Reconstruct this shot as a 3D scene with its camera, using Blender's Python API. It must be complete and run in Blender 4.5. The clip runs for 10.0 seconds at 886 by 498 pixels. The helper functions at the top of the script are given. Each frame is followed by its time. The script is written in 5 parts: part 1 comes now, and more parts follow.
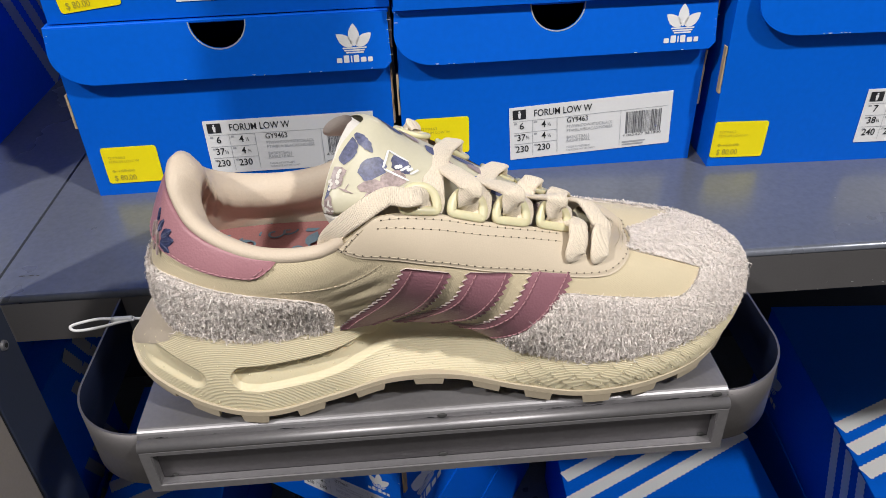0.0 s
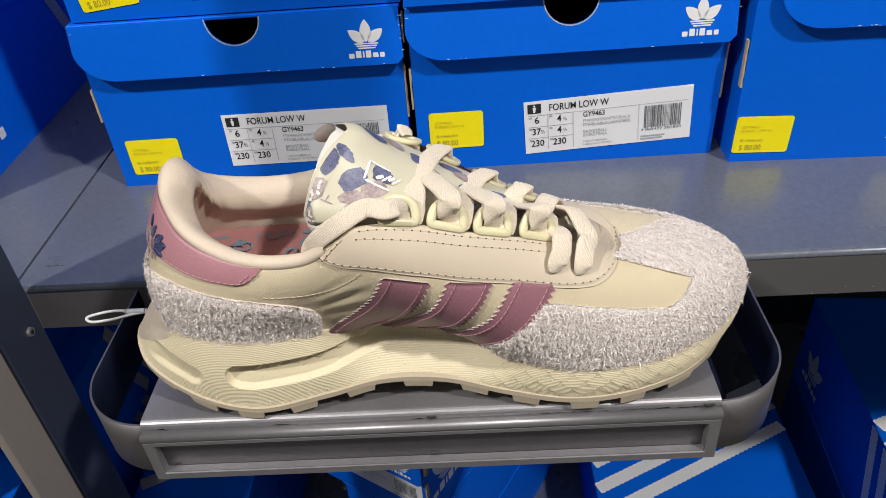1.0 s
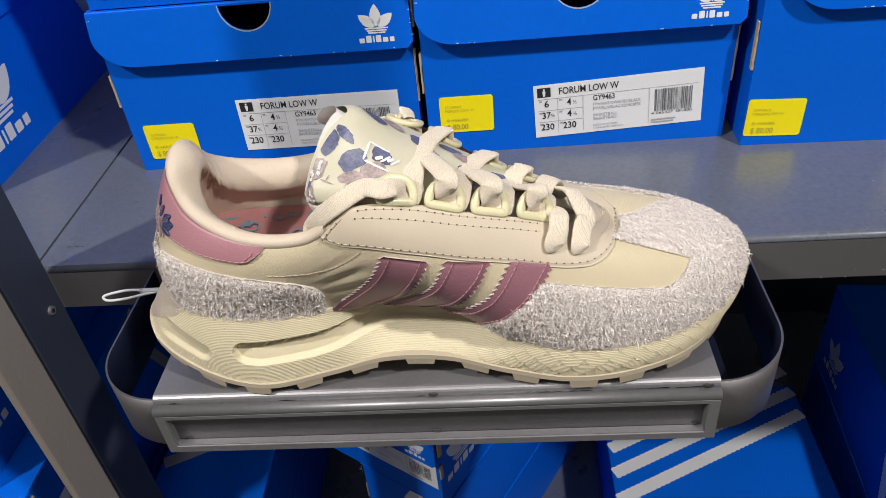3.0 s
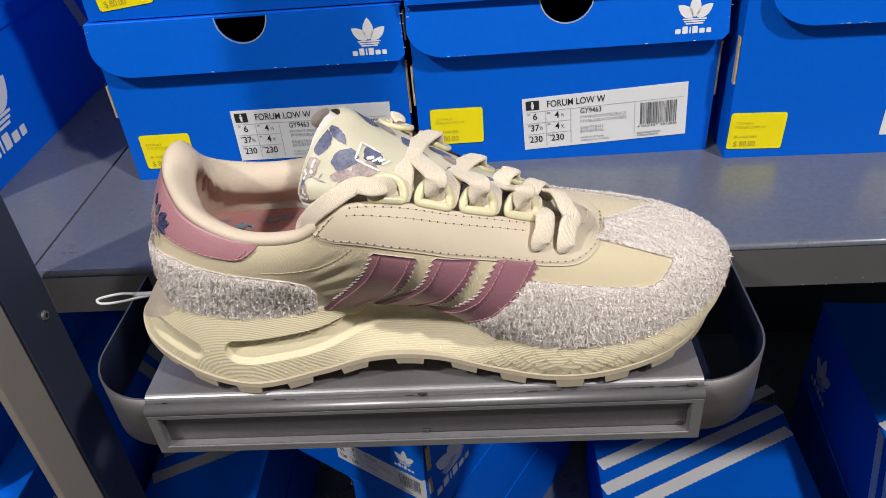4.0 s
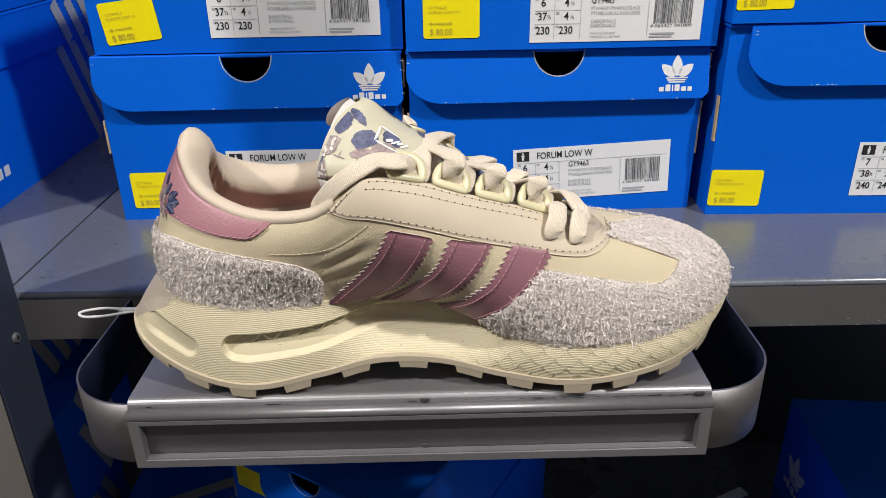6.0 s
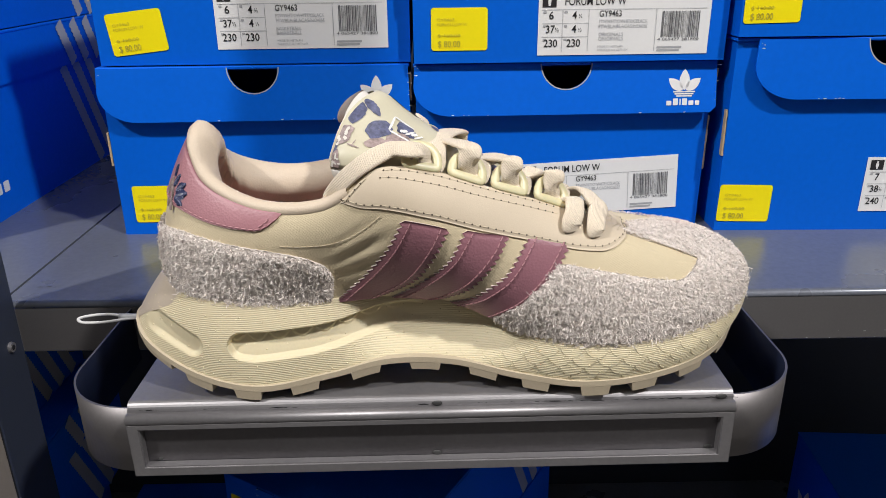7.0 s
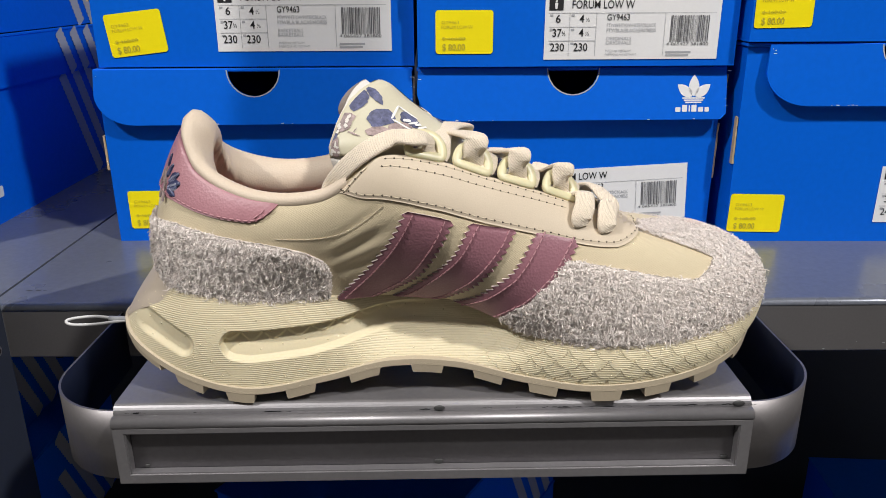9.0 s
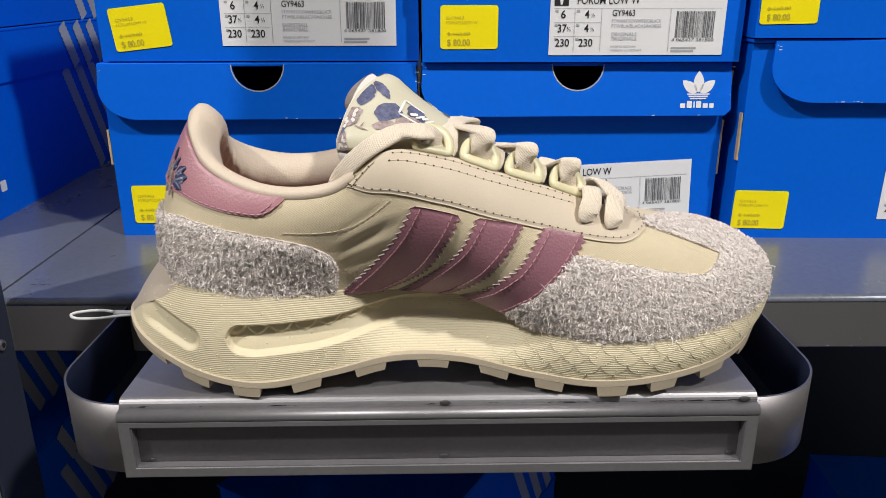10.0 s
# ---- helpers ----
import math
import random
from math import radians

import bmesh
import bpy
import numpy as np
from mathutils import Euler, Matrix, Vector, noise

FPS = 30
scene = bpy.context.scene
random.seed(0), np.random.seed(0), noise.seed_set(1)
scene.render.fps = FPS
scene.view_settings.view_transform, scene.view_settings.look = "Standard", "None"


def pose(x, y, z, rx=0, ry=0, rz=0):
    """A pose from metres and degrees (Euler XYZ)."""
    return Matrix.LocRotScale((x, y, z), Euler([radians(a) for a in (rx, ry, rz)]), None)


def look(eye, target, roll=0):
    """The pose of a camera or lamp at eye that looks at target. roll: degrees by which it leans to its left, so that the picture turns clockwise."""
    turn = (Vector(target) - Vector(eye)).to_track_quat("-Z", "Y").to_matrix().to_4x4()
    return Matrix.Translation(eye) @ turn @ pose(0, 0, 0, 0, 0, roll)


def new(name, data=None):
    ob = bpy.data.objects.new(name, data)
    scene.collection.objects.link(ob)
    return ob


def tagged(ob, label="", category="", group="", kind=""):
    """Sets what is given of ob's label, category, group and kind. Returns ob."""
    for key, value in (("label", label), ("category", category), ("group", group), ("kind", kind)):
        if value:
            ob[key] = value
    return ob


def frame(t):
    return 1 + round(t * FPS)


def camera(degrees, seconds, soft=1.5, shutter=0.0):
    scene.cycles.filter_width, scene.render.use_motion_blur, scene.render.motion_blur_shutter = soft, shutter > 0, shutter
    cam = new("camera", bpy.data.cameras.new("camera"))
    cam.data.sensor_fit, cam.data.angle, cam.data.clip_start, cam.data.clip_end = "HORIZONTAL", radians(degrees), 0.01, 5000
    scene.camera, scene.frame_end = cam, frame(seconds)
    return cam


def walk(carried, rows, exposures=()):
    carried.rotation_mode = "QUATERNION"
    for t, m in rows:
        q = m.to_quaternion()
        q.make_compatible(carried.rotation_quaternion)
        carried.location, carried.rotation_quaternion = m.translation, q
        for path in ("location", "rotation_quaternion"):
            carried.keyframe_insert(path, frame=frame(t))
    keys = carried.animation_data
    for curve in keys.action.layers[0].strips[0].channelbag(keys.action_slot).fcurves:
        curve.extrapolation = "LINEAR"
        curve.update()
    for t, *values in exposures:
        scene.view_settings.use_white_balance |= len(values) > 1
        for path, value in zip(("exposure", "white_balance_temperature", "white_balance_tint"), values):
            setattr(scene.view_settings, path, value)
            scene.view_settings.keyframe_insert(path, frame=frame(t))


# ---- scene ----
cam = camera(60.9, 10.0, 0.85)
PATH = [
    (0, (-0.005, 0.047, 1.19), (0.07, 1.688, 0.049), -2.1),
    (0.5, (0.015, 0.049, 1.199), (0.001, 1.668, 0.026), -3.3),
    (1, (0.028, 0.053, 1.203), (-0.055, 1.655, 0.008), -4.5),
    (1.5, (0.035, 0.058, 1.201), (-0.091, 1.646, -0.007), -5.3),
    (2, (0.037, 0.053, 1.202), (-0.109, 1.636, -0.012), -5.7),
    (2.5, (0.039, 0.049, 1.203), (-0.12, 1.629, -0.014), -6.0),
    (4, (0.042, 0.032, 1.198), (-0.091, 1.656, 0.037), -5.1),
    (4.5, (0.036, 0.018, 1.185), (-0.067, 1.693, 0.097), -4.1),
    (5, (0.029, 0.008, 1.17), (-0.037, 1.735, 0.163), -3.0),
    (5.5, (0.022, 0.001, 1.155), (-0.01, 1.773, 0.228), -2.0),
    (5.7, (0.018, -0.001, 1.149), (0.003, 1.788, 0.254), -1.5),
    (7, (0.003, -0.004, 1.115), (0.026, 1.856, 0.381), -0.6),
    (7.5, (0.002, -0.003, 1.106), (0.028, 1.87, 0.407), -0.5),
    (8, (0.002, -0.001, 1.101), (0.025, 1.881, 0.423), -0.5),
    (8.5, (-0.001, 0.002, 1.097), (0.019, 1.888, 0.431), -0.4),
    (9, (0.002, 0.005, 1.096), (0.022, 1.892, 0.434), -0.2),
    (9.5, (0.0, 0.005, 1.096), (0.019, 1.891, 0.431), -0.1),
    (10, (-0.001, 0.005, 1.095), (0.02, 1.89, 0.425), 0.0),
]
walk(cam, [(t, look(eye, target, roll)) for t, eye, target, roll in PATH])

# ---- light ----
EXPOSE = 0.0
scene.view_settings.exposure = EXPOSE
world = bpy.data.worlds.new("shop_air")
scene.world = world
world.use_nodes = True
world.node_tree.nodes["Background"].inputs[0].default_value = (0.9, 0.93, 1.0, 1)
world.node_tree.nodes["Background"].inputs[1].default_value = 0.042


def unseen_lamp(x, y, watts, size, target, colour=(1.0, 0.968, 0.94)):
    lamp = bpy.data.lights.new("ceiling_lamp_light", "AREA")
    lamp.shape, lamp.size, lamp.energy, lamp.color = "DISK", size, watts, colour
    ob = new("ceiling_lamp_light", lamp)
    ob.matrix_world = look((x, y, 2.76), target)
    return ob


# two strong lamps follow the shadows; the three weak ones are added fill
LAMPS = [(-1.30, -0.60, 37, 0.12), (-0.42, -0.75, 2.5, 0.20), (0.25, -0.62, 1.5, 0.18), (1.15, -0.60, 41, 0.12), (0.1, -1.8, 3, 0.25)]
for lx, ly, watts, size in LAMPS:
    unseen_lamp(lx, ly, watts, size, (0.0, 0.4, 0.95))


# ---- materials ----
def material(name, colour, rough=0.5, metal=0.0, vary=0.12, coarse=18.0, fine=600.0, bump=0.1, deep=0.0004, coat=0.0, second=None, spread=0.5, streak=None, sheen=0.0, subsurface=0.0, spec=0.5):
    """Principled surface with variation at two scales. streak: how far the fine grain is drawn out along x, y, z."""
    m = bpy.data.materials.new(name)
    m.use_nodes = True
    t = m.node_tree
    b = t.nodes["Principled BSDF"]
    co = t.nodes.new("ShaderNodeTexCoord")
    mp = t.nodes.new("ShaderNodeMapping")
    t.links.new(co.outputs["Object"], mp.inputs[0])
    if streak:
        mp.inputs["Scale"].default_value = streak
    n1 = t.nodes.new("ShaderNodeTexNoise")
    n1.inputs["Scale"].default_value, n1.inputs["Detail"].default_value = coarse, 5
    n2 = t.nodes.new("ShaderNodeTexNoise")
    n2.inputs["Scale"].default_value, n2.inputs["Detail"].default_value = fine, 3
    t.links.new(co.outputs["Object"], n1.inputs["Vector"])
    t.links.new(mp.outputs[0], n2.inputs["Vector"])
    add = t.nodes.new("ShaderNodeMath")
    add.operation = "ADD"
    t.links.new(n1.outputs[0], add.inputs[0])
    t.links.new(n2.outputs[0], add.inputs[1])
    ramp = t.nodes.new("ShaderNodeMapRange")
    ramp.inputs[1].default_value, ramp.inputs[2].default_value = 1.0 - spread, 1.0 + spread
    t.links.new(add.outputs[0], ramp.inputs[0])
    mix = t.nodes.new("ShaderNodeMix")
    mix.data_type = "RGBA"
    c = np.array(colour[:3])
    lo = np.clip(c * (1 - vary), 0, 1) if second is None else np.array(second)
    hi = np.clip(c * (1 + vary * 0.6), 0, 1)
    mix.inputs[6].default_value, mix.inputs[7].default_value = (*lo, 1), (*hi, 1)
    t.links.new(ramp.outputs[0], mix.inputs[0])
    t.links.new(mix.outputs[2], b.inputs["Base Color"])
    rr = t.nodes.new("ShaderNodeMapRange")
    rr.inputs[3].default_value, rr.inputs[4].default_value = max(rough - 0.08, 0.02), min(rough + 0.1, 1)
    t.links.new(n1.outputs[0], rr.inputs[0])
    t.links.new(rr.outputs[0], b.inputs["Roughness"])
    b.inputs["Metallic"].default_value = metal
    b.inputs["Specular IOR Level"].default_value = spec
    b.inputs["Coat Weight"].default_value = coat
    b.inputs["Coat Roughness"].default_value = 0.25
    if sheen:
        b.inputs["Sheen Weight"].default_value = sheen
    if subsurface:
        b.inputs["Subsurface Weight"].default_value = subsurface
        b.inputs["Subsurface Radius"].default_value = (0.004, 0.003, 0.002)
        b.inputs["Subsurface Scale"].default_value = 0.5
    if bump:
        bn = t.nodes.new("ShaderNodeBump")
        bn.inputs["Strength"].default_value, bn.inputs["Distance"].default_value = bump, deep
        t.links.new(n2.outputs[0], bn.inputs["Height"])
        t.links.new(bn.outputs[0], b.inputs["Normal"])
    return m


def bump_extra(m, kind, scale, strength, deep, stretch=(1, 1, 1), turn=(0, 0, 0)):
    """A second relief over the first: 'cells' for leather grain, 'weave' for cloth."""
    t = m.node_tree
    b = t.nodes["Principled BSDF"]
    co = t.nodes.new("ShaderNodeTexCoord")
    mp = t.nodes.new("ShaderNodeMapping")
    mp.inputs["Scale"].default_value = stretch
    mp.inputs["Rotation"].default_value = [radians(v) for v in turn]
    t.links.new(co.outputs["Object"], mp.inputs[0])
    if kind == "cells":
        tx = t.nodes.new("ShaderNodeTexVoronoi")
        tx.inputs["Scale"].default_value = scale
        out = tx.outputs["Distance"]
        t.links.new(mp.outputs[0], tx.inputs["Vector"])
    else:
        w = []
        for axis in ("X", "Z"):
            tx = t.nodes.new("ShaderNodeTexWave")
            tx.bands_direction = axis
            tx.inputs["Scale"].default_value = scale
            tx.inputs["Distortion"].default_value = 0.6
            t.links.new(mp.outputs[0], tx.inputs["Vector"])
            w.append(tx)
        mu = t.nodes.new("ShaderNodeMath")
        mu.operation = "MAXIMUM"
        t.links.new(w[0].outputs["Fac"], mu.inputs[0])
        t.links.new(w[1].outputs["Fac"], mu.inputs[1])
        out = mu.outputs[0]
    bn = t.nodes.new("ShaderNodeBump")
    bn.inputs["Strength"].default_value, bn.inputs["Distance"].default_value = strength, deep
    t.links.new(out, bn.inputs["Height"])
    old = b.inputs["Normal"].links
    if old:
        t.links.new(old[0].from_socket, bn.inputs["Normal"])
    t.links.new(bn.outputs[0], b.inputs["Normal"])
    return m


BLUE = material("blue_card", (0.0, 0.122, 0.69), 0.46, spec=0.16, vary=0.10, coarse=9, fine=260, bump=0.05, deep=0.0003)
KRAFT = material("kraft_board", (0.50, 0.36, 0.22), 0.85, vary=0.2, coarse=60, fine=900, bump=0.25)
WHITE_PRINT = material("white_ink", (0.80, 0.80, 0.80), 0.45, vary=0.04, bump=0.0)
GREY_PRINT = material("grey_ink", (0.42, 0.43, 0.45), 0.5, vary=0.05, bump=0.0)
LABEL = material("label_paper", (0.82, 0.82, 0.82), 0.5, vary=0.03, bump=0.04)
YELLOW = material("yellow_sticker", (0.95, 0.80, 0.0), 0.45, vary=0.04, coarse=30, bump=0.04)
BAR_INK = material("barcode_ink", (0.13, 0.13, 0.14), 0.5, vary=0.1, bump=0.0)
INK = material("black_ink", (0.02, 0.02, 0.022), 0.5, vary=0.1, bump=0.0)
FADED = material("faded_ink", (0.62, 0.54, 0.03), 0.55, vary=0.2, bump=0.0)
OLIVE = material("price_ink", (0.50, 0.43, 0.04), 0.55, vary=0.2, bump=0.0)
STEEL = material("satin_silver_steel", (0.335, 0.325, 0.338), 0.42, metal=0.72, vary=0.12, coarse=22, fine=420, bump=0.03, deep=0.0002)
PLATE = material("recess_shaded_steel", (0.165, 0.158, 0.165), 0.40, metal=0.85, vary=0.14, coarse=14, fine=420, bump=0.03, deep=0.0002)
BAND = material("dull_strap_steel", (0.235, 0.222, 0.225), 0.45, metal=0.85, vary=0.10, coarse=16, fine=420, bump=0.03, deep=0.0002)
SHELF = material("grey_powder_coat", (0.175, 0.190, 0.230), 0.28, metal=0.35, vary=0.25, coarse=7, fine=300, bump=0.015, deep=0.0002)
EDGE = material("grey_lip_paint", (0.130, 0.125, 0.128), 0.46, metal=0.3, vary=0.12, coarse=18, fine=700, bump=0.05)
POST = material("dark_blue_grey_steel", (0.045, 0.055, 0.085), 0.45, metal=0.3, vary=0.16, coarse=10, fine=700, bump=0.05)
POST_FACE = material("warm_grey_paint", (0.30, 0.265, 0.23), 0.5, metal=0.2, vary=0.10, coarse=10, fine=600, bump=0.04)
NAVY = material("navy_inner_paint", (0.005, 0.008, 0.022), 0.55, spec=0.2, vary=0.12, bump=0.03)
BLACK = material("black_gap", (0.012, 0.012, 0.014), 0.7, vary=0.2)
GRIME = material("oily_grime", (0.05, 0.05, 0.05), 0.5, vary=0.4, coarse=300, bump=0.2)
FLOOR = material("shop_floor_vinyl", (0.13, 0.125, 0.12), 0.5, vary=0.1, coarse=6, fine=90)
WALL = material("grey_wall_paint", (0.32, 0.315, 0.31), 0.8, vary=0.05, coarse=4, fine=120)

CANVAS = bump_extra(material("cream_nylon_cloth", (0.67, 0.57, 0.385), 0.62, vary=0.06, coarse=40, fine=1500, bump=0.06, sheen=0.15), "weave", 680, 0.42, 0.0003, turn=(0, 40, 0))
LEATHER = bump_extra(material("beige_smooth_leather", (0.61, 0.515, 0.390), 0.6, vary=0.07, coarse=30, fine=1800, bump=0.12, deep=0.0002), "cells", 1500, 0.12, 0.0002)
PINK = bump_extra(material("dusty_pink_leather", (0.315, 0.145, 0.178), 0.42, vary=0.10, coarse=50, fine=1600, bump=0.1), "cells", 900, 0.35, 0.0003)
PINK_TAB = bump_extra(material("pale_pink_leather", (0.42, 0.20, 0.23), 0.42, vary=0.08, coarse=50, fine=1600, bump=0.1), "cells", 900, 0.25, 0.0003)
PINK_THREAD = material("pink_thread", (0.52, 0.27, 0.30), 0.6, vary=0.12, fine=3000)
LINING = bump_extra(material("cream_lining_leather", (0.66, 0.55, 0.43), 0.55, vary=0.05, coarse=30, fine=900, bump=0.2, deep=0.0004), "cells", 1100, 0.2, 0.0003)
SUEDE = material("grey_beige_suede", (0.70, 0.635, 0.585), 0.95, vary=0.25, coarse=500, fine=2200, bump=0.5, deep=0.0008, sheen=0.3)
FIBRE = material("suede_fibre", (0.88, 0.81, 0.765), 0.95, spec=0.12, vary=0.12, coarse=300, fine=1500, bump=0.0, sheen=0.2)
def vary_pieces(m, low, high):
    """Each loose piece of the mesh is a little darker or lighter than the next."""
    t = m.node_tree
    b = t.nodes["Principled BSDF"]
    geo = t.nodes.new("ShaderNodeNewGeometry")
    span = t.nodes.new("ShaderNodeMapRange")
    span.inputs[3].default_value, span.inputs[4].default_value = low, high
    t.links.new(geo.outputs["Random Per Island"], span.inputs[0])
    mul = t.nodes.new("ShaderNodeMix")
    mul.data_type, mul.blend_type = "RGBA", "MULTIPLY"
    mul.inputs[0].default_value = 1.0
    t.links.new(b.inputs["Base Color"].links[0].from_socket, mul.inputs[6])
    t.links.new(span.outputs[0], mul.inputs[7])
    t.links.new(mul.outputs[2], b.inputs["Base Color"])


vary_pieces(FIBRE, 0.86, 1.14)
FOAM = material("cream_yellow_foam", (0.73, 0.645, 0.44), 0.55, vary=0.05, coarse=25, fine=900, bump=0.08, subsurface=0.1)
RUBBER = material("beige_rubber", (0.50, 0.425, 0.31), 0.55, vary=0.08, coarse=40, fine=900, bump=0.1)
# whitish cut leather, its paleness also standing for the light it catches
CUT_EDGE = material("pale_lit_leather_edge", (0.52, 0.44, 0.42), 0.85, vary=0.2, coarse=400, fine=1800, bump=0.3)
CLIP = material("taupe_rubber", (0.54, 0.46, 0.37), 0.5, vary=0.06, coarse=40, fine=900, bump=0.06)
RING = material("pale_yellow_plastic", (0.70, 0.645, 0.41), 0.35, vary=0.04, coarse=40, bump=0.02, subsurface=0.15)
LACE = bump_extra(material("cream_cotton_lace", (0.79, 0.685, 0.545), 0.9, vary=0.16, coarse=900, fine=2200, bump=0.3, sheen=0.2), "weave", 420, 0.5, 0.0005, turn=(0, 45, 20))
THREAD = material("cream_thread", (0.66, 0.575, 0.43), 0.7, vary=0.12, fine=3000)
TONGUE = material("ivory_coated_cloth", (0.62, 0.58, 0.435), 0.45, vary=0.05, coarse=40, fine=900, bump=0.05)
TONGUE_BACK = material("grey_white_felt", (0.76, 0.72, 0.67), 0.9, vary=0.12, coarse=200, fine=1500, bump=0.3)
PETAL_BLUE = material("slate_blue_print", (0.12, 0.13, 0.235), 0.42, vary=0.60, coarse=260, fine=700, bump=0.0, spread=0.35)
PETAL_MAUVE = material("mauve_print", (0.40, 0.31, 0.30), 0.42, vary=0.50, coarse=280, fine=700, bump=0.0, spread=0.35)
EMBROIDERY = material("navy_silk_thread", (0.045, 0.055, 0.13), 0.28, vary=0.4, coarse=300, fine=2500, bump=0.1)
INSOLE = material("pink_sockliner_cloth", (0.42, 0.185, 0.175), 0.9, vary=0.2, coarse=60, fine=1200, bump=0.5)
TEAL = material("teal_print", (0.17, 0.25, 0.31), 0.85, vary=0.25, fine=900)
TAG_WHITE = material("white_plastic_cable", (0.62, 0.62, 0.62), 0.4, vary=0.05)
HOLE = material("dark_stitch_hole", (0.10, 0.08, 0.06), 0.9)


# ---- helpers of this scene ----
def mesh_of(name, verts, faces, mat, smooth=True):
    me = bpy.data.meshes.new(name)
    me.from_pydata([tuple(map(float, v)) for v in verts], [], [tuple(map(int, f)) for f in faces])
    me.materials.append(mat)
    if smooth:
        me.polygons.foreach_set("use_smooth", [True] * len(me.polygons))
    me.update()
    return me


def thing(name, label, category, at=(0, 0, 0), group="", kind=""):
    ob = new(name)
    ob.empty_display_size = 0.02
    ob.matrix_world = at if isinstance(at, Matrix) else Matrix.Translation(at)
    return tagged(ob, label, category, group, kind)


def part(name, bm, mat, parent, label="", smooth=False, kind=""):
    me = bpy.data.meshes.new(name)
    bm.normal_update()
    bm.to_mesh(me)
    bm.free()
    me.materials.append(mat)
    if smooth:
        me.polygons.foreach_set("use_smooth", [True] * len(me.polygons))
    ob = new(name, me)
    if parent is not None:
        ob.parent = parent
    return tagged(ob, label, kind=kind)


def raw_part(name, verts, faces, mat, parent, label="", smooth=True, kind=""):
    ob = new(name, mesh_of(name, verts, faces, mat, smooth))
    if parent is not None:
        ob.parent = parent
    return tagged(ob, label, kind=kind)


def box_bm(x0, x1, y0, y1, z0, z1, bevel=0.0, seg=2, bm=None):
    own = bm is None
    bm = bmesh.new() if own else bm
    r = bmesh.ops.create_cube(bm, size=1)
    for v in r["verts"]:
        v.co = ((x0 + x1) / 2 + v.co.x * (x1 - x0), (y0 + y1) / 2 + v.co.y * (y1 - y0), (z0 + z1) / 2 + v.co.z * (z1 - z0))
    if bevel:
        es = {e for v in r["verts"] for e in v.link_edges}
        bmesh.ops.bevel(bm, geom=list(es), offset=bevel, segments=seg, affect="EDGES", profile=0.5)
    return bm


def slab(outline, thick, m=None, bm=None):
    """A flat sheet: the outline lies in x and z, and the sheet grows by thick towards -y. m places it."""
    bm = bmesh.new() if bm is None else bm
    f = [bm.verts.new((x, -thick, z)) for x, z in outline]
    b = [bm.verts.new((x, 0, z)) for x, z in outline]
    n = len(outline)
    made = [bm.faces.new(f), bm.faces.new(b[::-1])]
    for i in range(n):
        made.append(bm.faces.new((f[(i + 1) % n], f[i], b[i], b[(i + 1) % n])))
    if m is not None:
        bmesh.ops.transform(bm, matrix=m, verts=f + b)
    bmesh.ops.recalc_face_normals(bm, faces=made)
    return bm


def arc(cx, cz, r, a0, a1, n=10):
    return [(cx + r * math.cos(radians(a0 + (a1 - a0) * i / n)), cz + r * math.sin(radians(a0 + (a1 - a0) * i / n))) for i in range(n + 1)]


def round_rect(x0, x1, z0, z1, r, n=5):
    return (arc(x1 - r, z0 + r, r, -90, 0, n) + arc(x1 - r, z1 - r, r, 0, 90, n) + arc(x0 + r, z1 - r, r, 90, 180, n) + arc(x0 + r, z0 + r, r, 180, 270, n))


def text_bm(bm, words, x, z, height, width=None, bold=0.0, lift=0.0):
    """Flat letters in x and z, facing -y, from the lower left corner (x, z)."""
    cu = bpy.data.curves.new("print", "FONT")
    cu.body, cu.size, cu.resolution_u, cu.offset = words, 1.0, 3, bold
    ob = bpy.data.objects.new("print", cu)
    scene.collection.objects.link(ob)
    me = bpy.data.meshes.new_from_object(ob.evaluated_get(bpy.context.evaluated_depsgraph_get()))
    xs = [v.co.x for v in me.vertices] or [0, 1]
    k = height / 0.70
    kx = k if width is None else width / max(max(xs) - min(xs), 1e-6)
    x_min = min(xs)
    vs = [bm.verts.new((x + (v.co.x - x_min) * kx, -lift, z + v.co.y * k)) for v in me.vertices]
    for p in me.polygons:
        try:
            bm.faces.new([vs[i] for i in p.vertices])
        except ValueError:
            pass
    bpy.data.objects.remove(ob)
    bpy.data.meshes.remove(me)
    bpy.data.curves.remove(cu)


def bar_bm(bm, x0, x1, z0, z1, lift=0.0):
    bm.faces.new([bm.verts.new(c) for c in ((x0, -lift, z0), (x1, -lift, z0), (x1, -lift, z1), (x0, -lift, z1))])


def leaf_outline(cx, cz, length, width, turn, n=9, sharp=1.0):
    """A pointed petal from (cx, cz), growing along turn degrees."""
    c, s = math.cos(radians(turn)), math.sin(radians(turn))
    right, left = [], []
    for i in range(n + 1):
        u = i / n
        w = width / 2 * math.sin(math.pi * u ** 0.85) ** sharp
        right.append((u * length, -w))
        left.append((u * length, w))
    pts = right + left[::-1][1:-1]
    return [(cx + u * c - v * s, cz + u * s + v * c) for u, v in pts]


def poly_bm(bm, pts, lift=0.0):
    bm.faces.new([bm.verts.new((x, -lift, z)) for x, z in pts])


